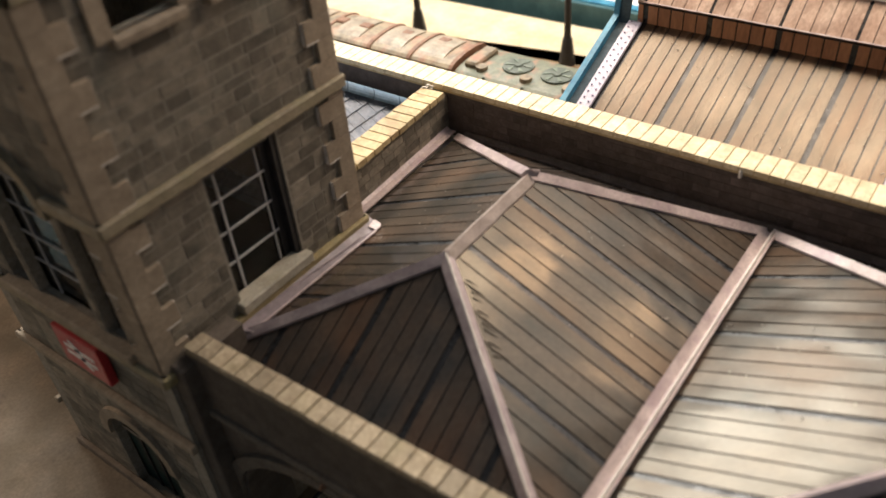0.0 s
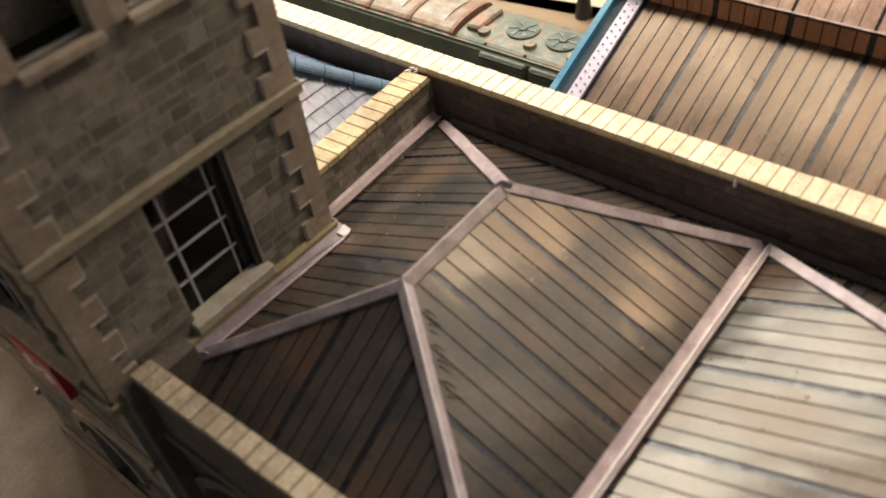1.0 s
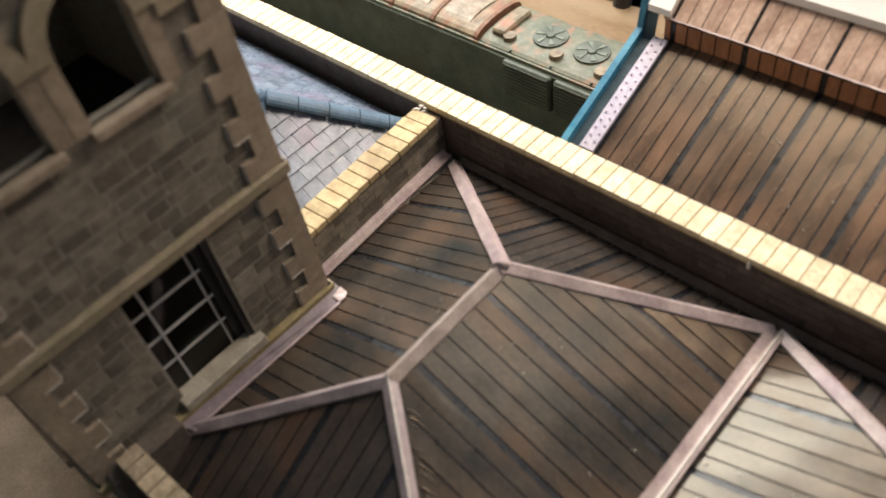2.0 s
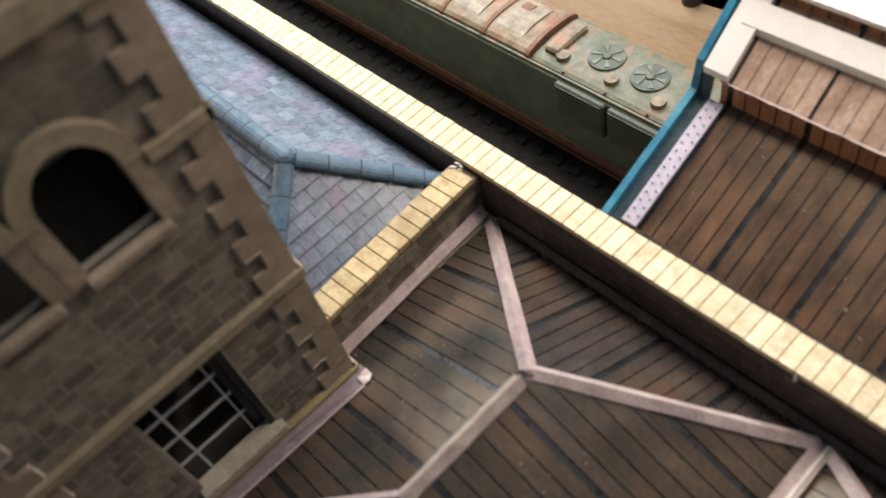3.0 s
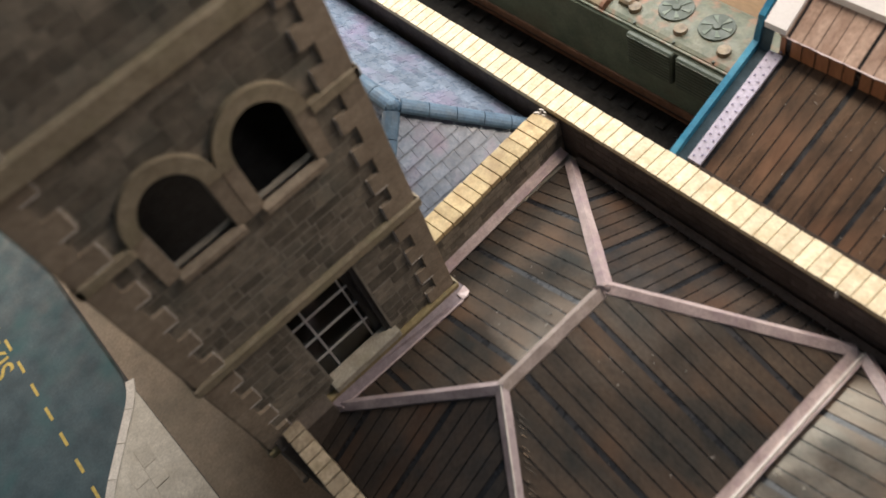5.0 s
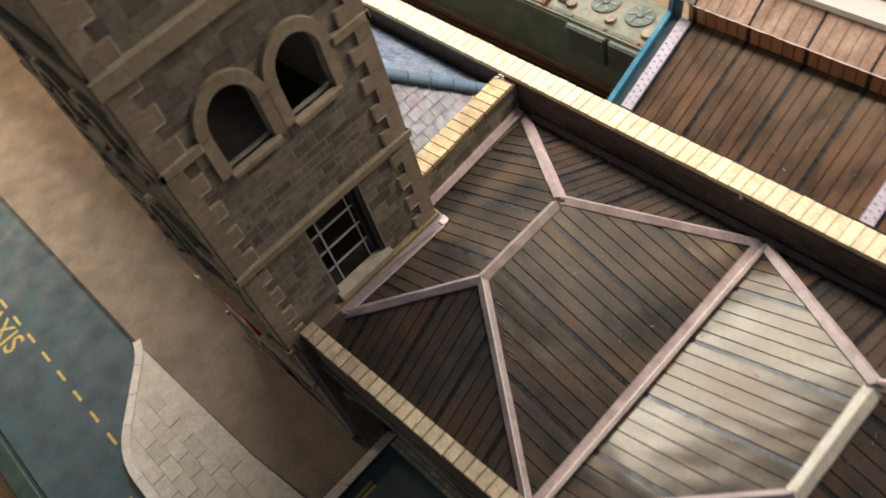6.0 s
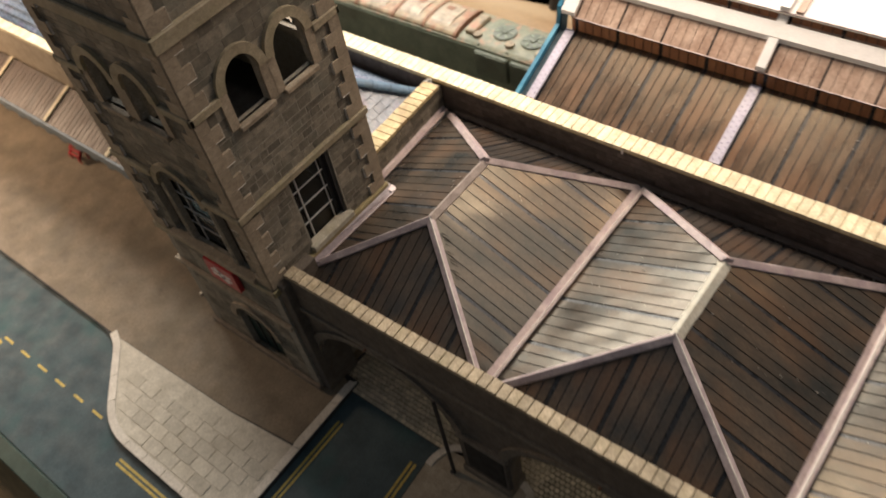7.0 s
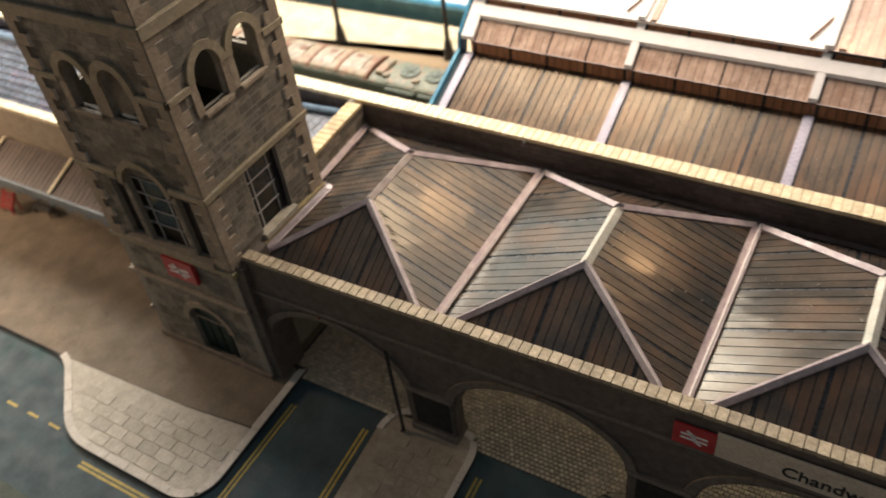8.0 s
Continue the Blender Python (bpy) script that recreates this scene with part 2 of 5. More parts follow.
M_RAIL = surface("rusty_rail", (0.27, 0.14, 0.085), (0.40, 0.22, 0.14), 3.0, 0.4, 0.55, 0.02, 0.0)
M_BALLAST = surface("dark_ballast", (0.014, 0.012, 0.010), (0.038, 0.033, 0.028), 2.0, 0.5, 0.85, 0.25, 0.0)
M_PLATFORM = surface("grey_buff_platform", (0.13, 0.122, 0.087), (0.205, 0.19, 0.14), 4.0, 0.6, 0.85, 0.2, 0.0, (0.085, 0.076, 0.055), 12.0, 0.6)
M_PLATFORM2 = surface("tan_brown_platform", (0.18, 0.11, 0.05), (0.265, 0.172, 0.085), 9.0, 0.6, 0.7, 0.04, 0.0, (0.28, 0.21, 0.12), 18.0, 0.6, (4, 1, 1))
# The lit part of the far platform is put into this cream.
M_CREAM = surface("cream_platform_paving", (0.46, 0.37, 0.22), (0.66, 0.56, 0.38), 8.0, 0.5, 0.75, 0.03, 0.0)
M_TEAL = surface("dark_teal_fascia", (0.03, 0.085, 0.10), (0.06, 0.14, 0.16), 5.0, 0.5, 0.5, 0.02, 0.0)
M_DKGREEN = surface("dark_green_painted_wood", (0.012, 0.035, 0.028), (0.03, 0.06, 0.048), 4.0, 0.5, 0.5, 0.03, 0.0)
M_TABLE = surface("tan_varnished_wood", (0.38, 0.24, 0.10), (0.50, 0.33, 0.15), 12.0, 0.8, 0.45, 0.03, 0.0, None, 9, 0.5, (6, 1, 1))
M_GREYBLUE = surface("grey_blue_fascia", (0.14, 0.17, 0.19), (0.22, 0.25, 0.27), 3.0, 0.4, 0.55, 0.02, 0.0)


M_CROSSCOPE = surface("weathered_yellow_coping_stone", (0.40, 0.30, 0.15), (0.60, 0.49, 0.27), 1.6, 0.35, 0.7, 0.03, 0.1, (0.30, 0.19, 0.09), 4.0, 0.6)
M_SILL = surface("pale_grey_cream_sill", (0.34, 0.315, 0.25), (0.48, 0.45, 0.36), 1.6, 0.35, 0.7, 0.03, 0.0, (0.30, 0.27, 0.17), 4.0, 0.5)
M_MOSS = surface("yellow_mossy_course", (0.235, 0.190, 0.090), (0.36, 0.30, 0.155), 1.6, 0.35, 0.75, 0.03, 0.04, (0.18, 0.165, 0.075), 3.0, 0.7)
# Darker copy of the pale paving for the shade on the islands.
M_ISLAND = surface("worn_grey_buff_paving", (0.30, 0.255, 0.19), (0.42, 0.365, 0.28), 2.4, 0.35, 0.72, 0.02, 0.06, (0.25, 0.20, 0.145), 8.0, 0.5)
M_RISER = surface("orange_brown_riser_plank", (0.23, 0.098, 0.044), (0.35, 0.165, 0.078), 3.0, 0.4, 0.5, 0.008, 0.05, (0.13, 0.05, 0.022), 8.0, 0.5, (1, 1, 4))
# White put in for the overbright part of the upper tier.
M_OVERBRIGHT = surface("white_skylight_sheet", (0.86, 0.85, 0.82), (0.90, 0.89, 0.87), 5.0, 0.5, 0.25, 0.0, 0.0, grain_mix=0.1)


M_LOCOPANEL = surface("worn_cream_loco_panel", (0.17, 0.135, 0.09), (0.40, 0.34, 0.25), 2.6, 0.4, 0.5, 0.02, 0.1, (0.20, 0.10, 0.06), 3.0, 0.6)


M_RIDGEPINK = surface("pinkish_grey_ridge_capping", (0.30, 0.25, 0.225), (0.46, 0.39, 0.355), 2.0, 0.3, 0.45, 0.03, 0.0, (0.26, 0.22, 0.17), 3.5, 0.6)


# Pale so that unseen porch surfaces bounce light onto the cobbles.
M_INSIDE = surface("pale_bare_card", (0.58, 0.53, 0.44), (0.70, 0.65, 0.56), 4.0, 0.4, 0.8, 0.01, 0.0, grain_mix=0.2)


def glass():
    m = bpy.data.materials.new("window_film")
    m.use_nodes = True
    b = m.node_tree.nodes["Principled BSDF"]
    b.inputs["Base Color"].default_value = (0.8, 0.82, 0.82, 1)
    b.inputs["Roughness"].default_value = 0.06
    b.inputs["Transmission Weight"].default_value = 1.0
    b.inputs["IOR"].default_value = 1.25
    return m


M_GLASS = glass()

# ---- mesh helpers (millimetres in, metres out) ----
ORIGIN = {}


def thing(name, at, label, category, group="", kind="", turn=0.0):
    """A top-level Empty at its base. Parts of a turned thing are given in its own axes."""
    ob = new(name)
    ob.empty_display_size = 0.005
    ob.matrix_basis = Matrix.Translation(Vector(at) * U) @ Matrix.Rotation(radians(turn), 4, "Z")
    ORIGIN[ob] = Vector((0, 0, 0)) if turn else Vector(at)
    return tagged(ob, label, category, group, kind)


def mesh_of(name, bm, material, origin=(0, 0, 0)):
    bmesh.ops.recalc_face_normals(bm, faces=bm.faces[:])
    o = Vector(origin)
    for v in bm.verts:
        v.co = (v.co - o) * U
    me = bpy.data.meshes.new(name)
    bm.to_mesh(me)
    bm.free()
    me.materials.append(material)
    return me


def part(name, bm, material, parent, label=""):
    """Links a bmesh, given in plan millimetres, as one mesh object under a thing or a part."""
    ob = new(name, mesh_of(name, bm, material, ORIGIN[parent]))
    ob.parent = parent
    ORIGIN[ob] = ORIGIN[parent]
    if label:
        tagged(ob, label)
    return ob


def piece(name, me, at, parent):
    """An object of its own on a shared mesh."""
    ob = new(name, me)
    ob.parent = parent
    ob.location = (Vector(at) - ORIGIN[parent]) * U
    return ob


def structure(name, bm, material, label, category, at=(0, 0, 0)):
    ob = new(name, mesh_of(name, bm, material, at))
    ob.location = Vector(at) * U
    ORIGIN[ob] = Vector(at)
    return tagged(ob, label, category, kind="structure")


def add_box(bm, x0, x1, y0, y1, z0, z1):
    v = [bm.verts.new(p) for p in ((x0, y0, z0), (x1, y0, z0), (x1, y1, z0), (x0, y1, z0), (x0, y0, z1), (x1, y0, z1), (x1, y1, z1), (x0, y1, z1))]
    for f in ((0, 3, 2, 1), (4, 5, 6, 7), (0, 1, 5, 4), (1, 2, 6, 5), (2, 3, 7, 6), (3, 0, 4, 7)):
        bm.faces.new([v[i] for i in f])


def box(x0, x1, y0, y1, z0, z1, bevel=0.0):
    bm = bmesh.new()
    add_box(bm, x0, x1, y0, y1, z0, z1)
    if bevel:
        bmesh.ops.bevel(bm, geom=bm.edges[:], offset=bevel, segments=1, affect="EDGES")
    return bm


def add_prism(bm, poly, lift):
    """A prism between a polygon (3D points) and its copy moved by lift."""
    lift = Vector(lift)
    a = [bm.verts.new(p) for p in poly]
    b = [bm.verts.new(Vector(p) + lift) for p in poly]
    n = len(poly)
    bm.faces.new(a[::-1])
    bm.faces.new(b)
    for i in range(n):
        bm.faces.new((a[i], a[(i + 1) % n], b[(i + 1) % n], b[i]))


def prism(poly, lift):
    bm = bmesh.new()
    add_prism(bm, poly, lift)
    return bm


def cut(poly, axis, lo, hi):
    """The part of a convex polygon with lo <= p.axis <= hi."""
    for sign, lim in ((1, lo), (-1, -hi)):
        out = []
        for i, p in enumerate(poly):
            q = poly[(i + 1) % len(poly)]
            a, b = sign * p.dot(axis) - lim, sign * q.dot(axis) - lim
            if a >= 0:
                out.append(p)
            if a * b < 0:
                out.append(p.lerp(q, a / (a - b)))
        poly = out
        if len(poly) < 3:
            return []
    return poly


def add_tube(bm, p, q, r0, r1, sides=10):
    p, q = Vector(p), Vector(q)
    t = (q - p).normalized()
    a = t.orthogonal().normalized()
    b = t.cross(a)
    rings = []
    for c, r in ((p, r0), (q, r1)):
        rings.append([bm.verts.new(c + (a * math.cos(k * math.tau / sides) + b * math.sin(k * math.tau / sides)) * r) for k in range(sides)])
    for k in range(sides):
        bm.faces.new((rings[0][k], rings[0][(k + 1) % sides], rings[1][(k + 1) % sides], rings[1][k]))
    bm.faces.new(rings[0][::-1])
    bm.faces.new(rings[1])


def tube(p, q, r0, r1=None, sides=10):
    bm = bmesh.new()
    add_tube(bm, p, q, r0, r0 if r1 is None else r1, sides)
    return bm


def sheet_with_holes(outline, holes, place, depth):
    """A panel from 2D outlines: place(u, v) gives the 3D front point, depth the way to its back."""
    from mathutils.geometry import tessellate_polygon
    loops = [[Vector((u, v, 0)) for u, v in loop] for loop in [outline] + holes]
    flat = [p for loop in loops for p in loop]
    bm = bmesh.new()
    d = Vector(depth)
    front = [bm.verts.new(place(p.x, p.y)) for p in flat]
    back = [bm.verts.new(Vector(place(p.x, p.y)) + d) for p in flat]
    for tri in tessellate_polygon(loops):
        try:
            bm.faces.new([front[i] for i in tri])
            bm.faces.new([back[i] for i in reversed(tri)])
        except ValueError:
            pass
    k = 0
    for loop in loops:
        n = len(loop)
        for i in range(n):
            a, b = k + i, k + (i + 1) % n
            bm.faces.new((front[a], front[b], back[b], back[a]))
        k += n
    return bm


def arch_loop(c, w, sill, spring, rise, n=14):
    """Outline of an arched opening: half width w about c, from sill to spring and over the arch."""
    pts = [(c - w, sill), (c + w, sill)]
    for i in range(n + 1):
        a = math.pi * i / n
        pts.append((c + w * math.cos(a), spring + rise * math.sin(a)))
    return pts


def arch_half(c, w, sill, spring, rise):
    """How far the opening reaches to both sides of c at height v."""
    def f(v):
        if v < sill or v > spring + rise:
            return 0.0
        return w if v <= spring else w * math.sqrt(max(0.0, 1 - ((v - spring) / rise) ** 2))
    return c, f


def rect_half(u0, u1, v0, v1):
    return (u0 + u1) / 2, lambda v: (u1 - u0) / 2 if v0 <= v <= v1 else 0.0

# ---- large structure: board, road, pavements, tracks ----
rng = random.Random(7)
structure("ground", box(-420, 420, -108.0, 330, -18, -3.2), M_BALLAST, "dark ballasted baseboard top of the layout", "baseboard")
structure("tabletop", box(-600, 600, -420, 460, -40, -19), M_TABLE, "tan varnished wooden table under the layout", "table")
structure("road", box(-420, 420, -108.0, -20, -0.55, 0.0), M_ROAD, "blue-grey painted road with worn patches", "road")
wall_bm = box(-420, 60, -111.8, -108.2, -18, 2.6, 0.25)
structure("road_edge_wall", wall_bm, M_DKGREEN, "dark green painted board edge beside the road", "edge board")


def outline_prism(points, z0, z1):
    bm = bmesh.new()
    add_prism(bm, [Vector((x, y, z0)) for x, y in points], (0, 0, z1 - z0))
    return bm


def rounded(points, radius, n=5):
    """Rounds the corners of a plan outline; radius is a number or one per corner."""
    out = []
    k = len(points)
    for i in range(k):
        r = radius[i] if isinstance(radius, (list, tuple)) else radius
        p, a, b = Vector(points[i]), Vector(points[i - 1]), Vector(points[(i + 1) % k])
        if r <= 0:
            out.append(tuple(p))
            continue
        pa, pb = p + (a - p).normalized() * r, p + (b - p).normalized() * r
        for j in range(n + 1):
            s = j / n
            out.append(tuple(pa * (1 - s) ** 2 + p * 2 * s * (1 - s) + pb * s * s))
    return out


def inset(points, d):
    """Moves a counter-clockwise plan outline inwards by d."""
    out = []
    k = len(points)
    for i in range(k):
        p, a, b = Vector(points[i]), Vector(points[i - 1]), Vector(points[(i + 1) % k])
        e1, e2 = (p - a).normalized(), (b - p).normalized()
        n1, n2 = Vector((-e1.y, e1.x)), Vector((-e2.y, e2.x))
        m = n1 + n2
        m = m / max(0.3, m.dot(n1))
        out.append(tuple(p + m * d))
    return out


PAVE_OUT = rounded([(-420, -30), (-420, -77.6), (-96.0, -76.9), (-77.0, -94.0), (-41.0, -94.4), (-36.4, -89.0), (-37.2, -54.2), (-41, -54.2), (-41, -30)],
                   [0, 0, 5, 7, 3.9, 3.7, 0, 0, 0])
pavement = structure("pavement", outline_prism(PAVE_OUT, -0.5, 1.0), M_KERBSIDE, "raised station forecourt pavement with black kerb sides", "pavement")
# The card's front edge follows the edge of the station's shadow.
part("forecourt_card", outline_prism([(-419, -30.4), (-419, -77.3), (-95.6, -76.6), (-56.0, -75.0), (-39.3, -73.0), (-39.2, -55.6), (-41.3, -54.8), (-41.3, -30.4)], 0.9, 1.12), M_FORECOURT, pavement, "pale tan forecourt surface before the station")
part("forecourt_edge", box(-420, -97.0, -75.6, -75.45, 1.1, 1.15), M_FORECOURT, pavement)
TIP_OUT = [(-95.0, -76.7)] + [p for p in inset(PAVE_OUT, 0.3) if p[0] > -96.5 and p[1] < -77.2] + [(-37.0, -73.2), (-56.0, -75.2)]
part("paving_bed", outline_prism(TIP_OUT, 0.95, 1.12), M_PAVE, pavement, "pale buff paving surface on the corner")
part("paving_bed", outline_prism([(-39.1, -72.8), (-37.1, -73.0), (-37.6, -55.0), (-39.0, -55.0)], 0.95, 1.12), M_PAVE, pavement)


def kerb_strip(outline, i0, i1, width, z0, z1, parent):
    """Kerb stones along a run of the outline."""
    inner = inset(outline, width)
    outer = inset(outline, 0.12)
    for i in range(i0, i1):
        a, b, c, d = outer[i], outer[i + 1], inner[i + 1], inner[i]
        length = (Vector(b) - Vector(a)).length
        n = max(1, round(length / 6.0))
        for k in range(n):
            s0, s1 = k / n + 0.1 / max(length, 1), (k + 1) / n - 0.1 / max(length, 1)
            if n == 1 and length < 3:
                s0, s1 = 0, 1
            q = [Vector(a).lerp(Vector(b), s0), Vector(a).lerp(Vector(b), s1), Vector(d).lerp(Vector(c), s1), Vector(d).lerp(Vector(c), s0)]
            part("kerb_stone", outline_prism([tuple(p) for p in q], z0, z1), M_KERB, parent)


ISLAND_OUT = rounded([(-10.8, -102), (11.0, -102), (9.6, -56.5), (7.0, -53.2), (-10.6, -53.6), (-13.6, -58.0)], [3, 3, 3, 2, 3, 3])
island = structure("pavement_island", outline_prism(ISLAND_OUT, -0.5, 1.0), M_KERBSIDE, "raised paved island between the arches", "pavement")
part("paving_bed", outline_prism(inset(ISLAND_OUT, 0.25), 0.9, 1.16), M_ISLAND, island, "worn grey-buff paving surface")
ISLAND2 = [(x + 48.2, y + 0.6) for x, y in ISLAND_OUT]
island_b = structure("pavement_island_east", outline_prism(ISLAND2, -0.5, 1.0), M_KERBSIDE, "raised paved island between the arches", "pavement")
part("paving_bed", outline_prism(inset(ISLAND2, 0.25), 0.9, 1.16), M_ISLAND, island_b, "worn grey-buff paving surface")

# railway side
structure("platform_near", box(-420, 420, 4.6, 27.0, -3.4, 1.0, 0.3), M_PLATFORM, "grey-buff gritty station platform behind the parapet", "platform")


platform = scene.objects["platform_near"]
# Row of small dark bumps along the platform.
for k in range(8):
    part("dark_tuft", tube((-86.5 + k * 4.1, 20.8, 0.9), (-86.5 + k * 4.1, 20.8, 2.0), 1.2, 0.7, 9), M_BALLAST, platform, "small dark tuft")


structure("platform_far", outline_prism([(-460, 55), (420, 58), (420, 150), (-80, 86.5), (-152, 74), (-460, 30)], -3.4, 0.0), M_PLATFORM2, "tan-brown island platform with black columns", "platform")
structure("platform_paving", outline_prism([(-460, 31), (-152, 74.5), (-80, 87), (420, 150), (420, 152), (-80, 103), (-460, 90)], -3.4, 0.12), M_CREAM, "brightly lit cream platform paving", "platform")
structure("platform_back_face", outline_prism([(-460, 104), (420, 113), (420, 114.5), (-460, 105.5)], -3.4, 4.2), M_TEAL, "dark teal platform face beyond the far track", "platform")
structure("platform_back_edge", outline_prism([(-460, 105.6), (420, 114.6), (420, 117.5), (-460, 108.5)], -3.4, 4.6), M_BLUE, "pale blue platform edge strip", "platform")
structure("platform_back", outline_prism([(-460, 108.6), (420, 117.6), (420, 300), (-460, 300)], -3.4, 4.5), M_SIGNWHITE, "brightly lit white platform beyond the far track", "platform")


def rail(name, y, degrees=0.0):
    bm = bmesh.new()
    for y0, y1, z0, z1 in ((-0.75, 0.75, -2.0, -1.7), (-0.25, 0.25, -1.7, -0.6), (-0.7, 0.7, -0.6, 0.0)):
        add_box(bm, -420, 420, y + y0, y + y1, z0, z1)
    if degrees:
        bmesh.ops.rotate(bm, verts=bm.verts[:], cent=Vector((-90, 75, 0)), matrix=Matrix.Rotation(radians(degrees), 3, "Z"))
    part(name, bm, M_RAIL, track)


track = thing("railway_track", (0, 41.2, -3), "rusty brown rails on dark sleepers and ballast", "track", kind="structure")
for y in (36.7, 45.7):
    rail("rail", y)
sleeper = mesh_of("sleeper", box(-1.0, 1.0, -8.5, 8.5, 0, 0.7, 0.1), M_BALLAST)
for i in range(90):
    piece("sleeper", sleeper, (-300 + i * 4.6, 41.2, -3.45), track)

# ---- the main roof: hipped bays with plank boarding ----
VZ, RZ = 31.5, 42.0
YB, YF = -1.2, -53.5
RB, RF = -17.8, -35.3
roof = thing("station_roof", (0, -27, 30), "brown plank-boarded hipped station roof with pale flashings", "roof")


def front_y(x):
    """Inner face of the front parapet, which stands slightly askew."""
    return -55.2 + (x + 42) * 0.014


def bay_faces(x0, x1):
    xm = (x0 + x1) / 2
    a, b, c, d = Vector((x0, front_y(x0), VZ)), Vector((x1, front_y(x1), VZ)), Vector((x1, YB, VZ)), Vector((x0, YB, VZ))
    r0, r1 = Vector((xm, RF, RZ)), Vector((xm, RB, RZ))
    return {"left": [a, r0, r1, d], "right": [b, c, r1, r0], "back": [c, d, r1], "front": [a, b, r0]}


def boarded(poly, axis, pitch, thick_at, material, parent, name="plank", height=0.15, thin=0.2, thick=0.8, deck="roof_slope", facing=Vector((0, 0, 1))):
    """Boards a convex face with planks: narrow joints, and a wide one after every fifth plank."""
    n = (poly[1] - poly[0]).cross(poly[2] - poly[0]).normalized()
    if n.dot(facing) < 0:
        n = -n
    parent = part(deck, prism([p - n * 0.7 for p in poly], n * 0.6), M_GAP, parent, "boarded roof slope" if deck != "riser" else "orange-brown boarded riser between the tiers")
    lo, hi = min(p.dot(axis) for p in poly), max(p.dot(axis) for p in poly)
    k = math.floor((lo - thick_at) / pitch) - 1
    while thick_at + k * pitch < hi:
        g0 = thick if k % 5 == 0 else thin
        g1 = thick if (k + 1) % 5 == 0 else thin
        bit = cut(poly, axis, thick_at + k * pitch + g0 / 2, thick_at + (k + 1) * pitch - g1 / 2)
        k += 1
        if len(bit) < 3:
            continue
        area = sum(((bit[i] - bit[0]).cross(bit[i + 1] - bit[0])).length / 2 for i in range(1, len(bit) - 1))
        if area > 0.6:
            drop = rng.uniform(-0.02, 0.02)
            part(name, prism([p - n * 0.1 for p in bit], n * (height + drop)), material, parent)


def fold(p, q, s0, s1, width, rise=0.55, thickness=0.3, raised=0.45):
    """A folded capping strip from p to q, with wings of that width along s0 and s1."""
    p, q = Vector(p), Vector(q)
    up = Vector((0, 0, 1))
    bm = bmesh.new()
    rows = []
    steps = 8
    for i in range(steps + 1):
        c = p.lerp(q, i / steps)
        wob = Vector((0, 0, 0.05 * math.sin(i * 2.3 + p.x)))
        w = width * (1 + 0.04 * math.sin(i * 1.7 + p.y))
        top = [c + s0 * w + up * raised, c + up * (raised + rise) + wob, c + s1 * w + up * raised]
        rows.append([bm.verts.new(v) for v in top] + [bm.verts.new(v - up * thickness) for v in top])
    for a, b in zip(rows, rows[1:]):
        for i, j in ((0, 1), (1, 2), (2, 5), (5, 4), (4, 3), (3, 0)):
            bm.faces.new((a[i], a[j], b[j], b[i]))
    bm.faces.new([rows[0][i] for i in (0, 1, 2, 5, 4, 3)])
    bm.faces.new([rows[-1][i] for i in (3, 4, 5, 2, 1, 0)])
    return bm


def down(n, t):
    """The way down a face of normal n, square to the line t."""
    s = n.cross(t).normalized()
    return s if s.z < 0 else -s


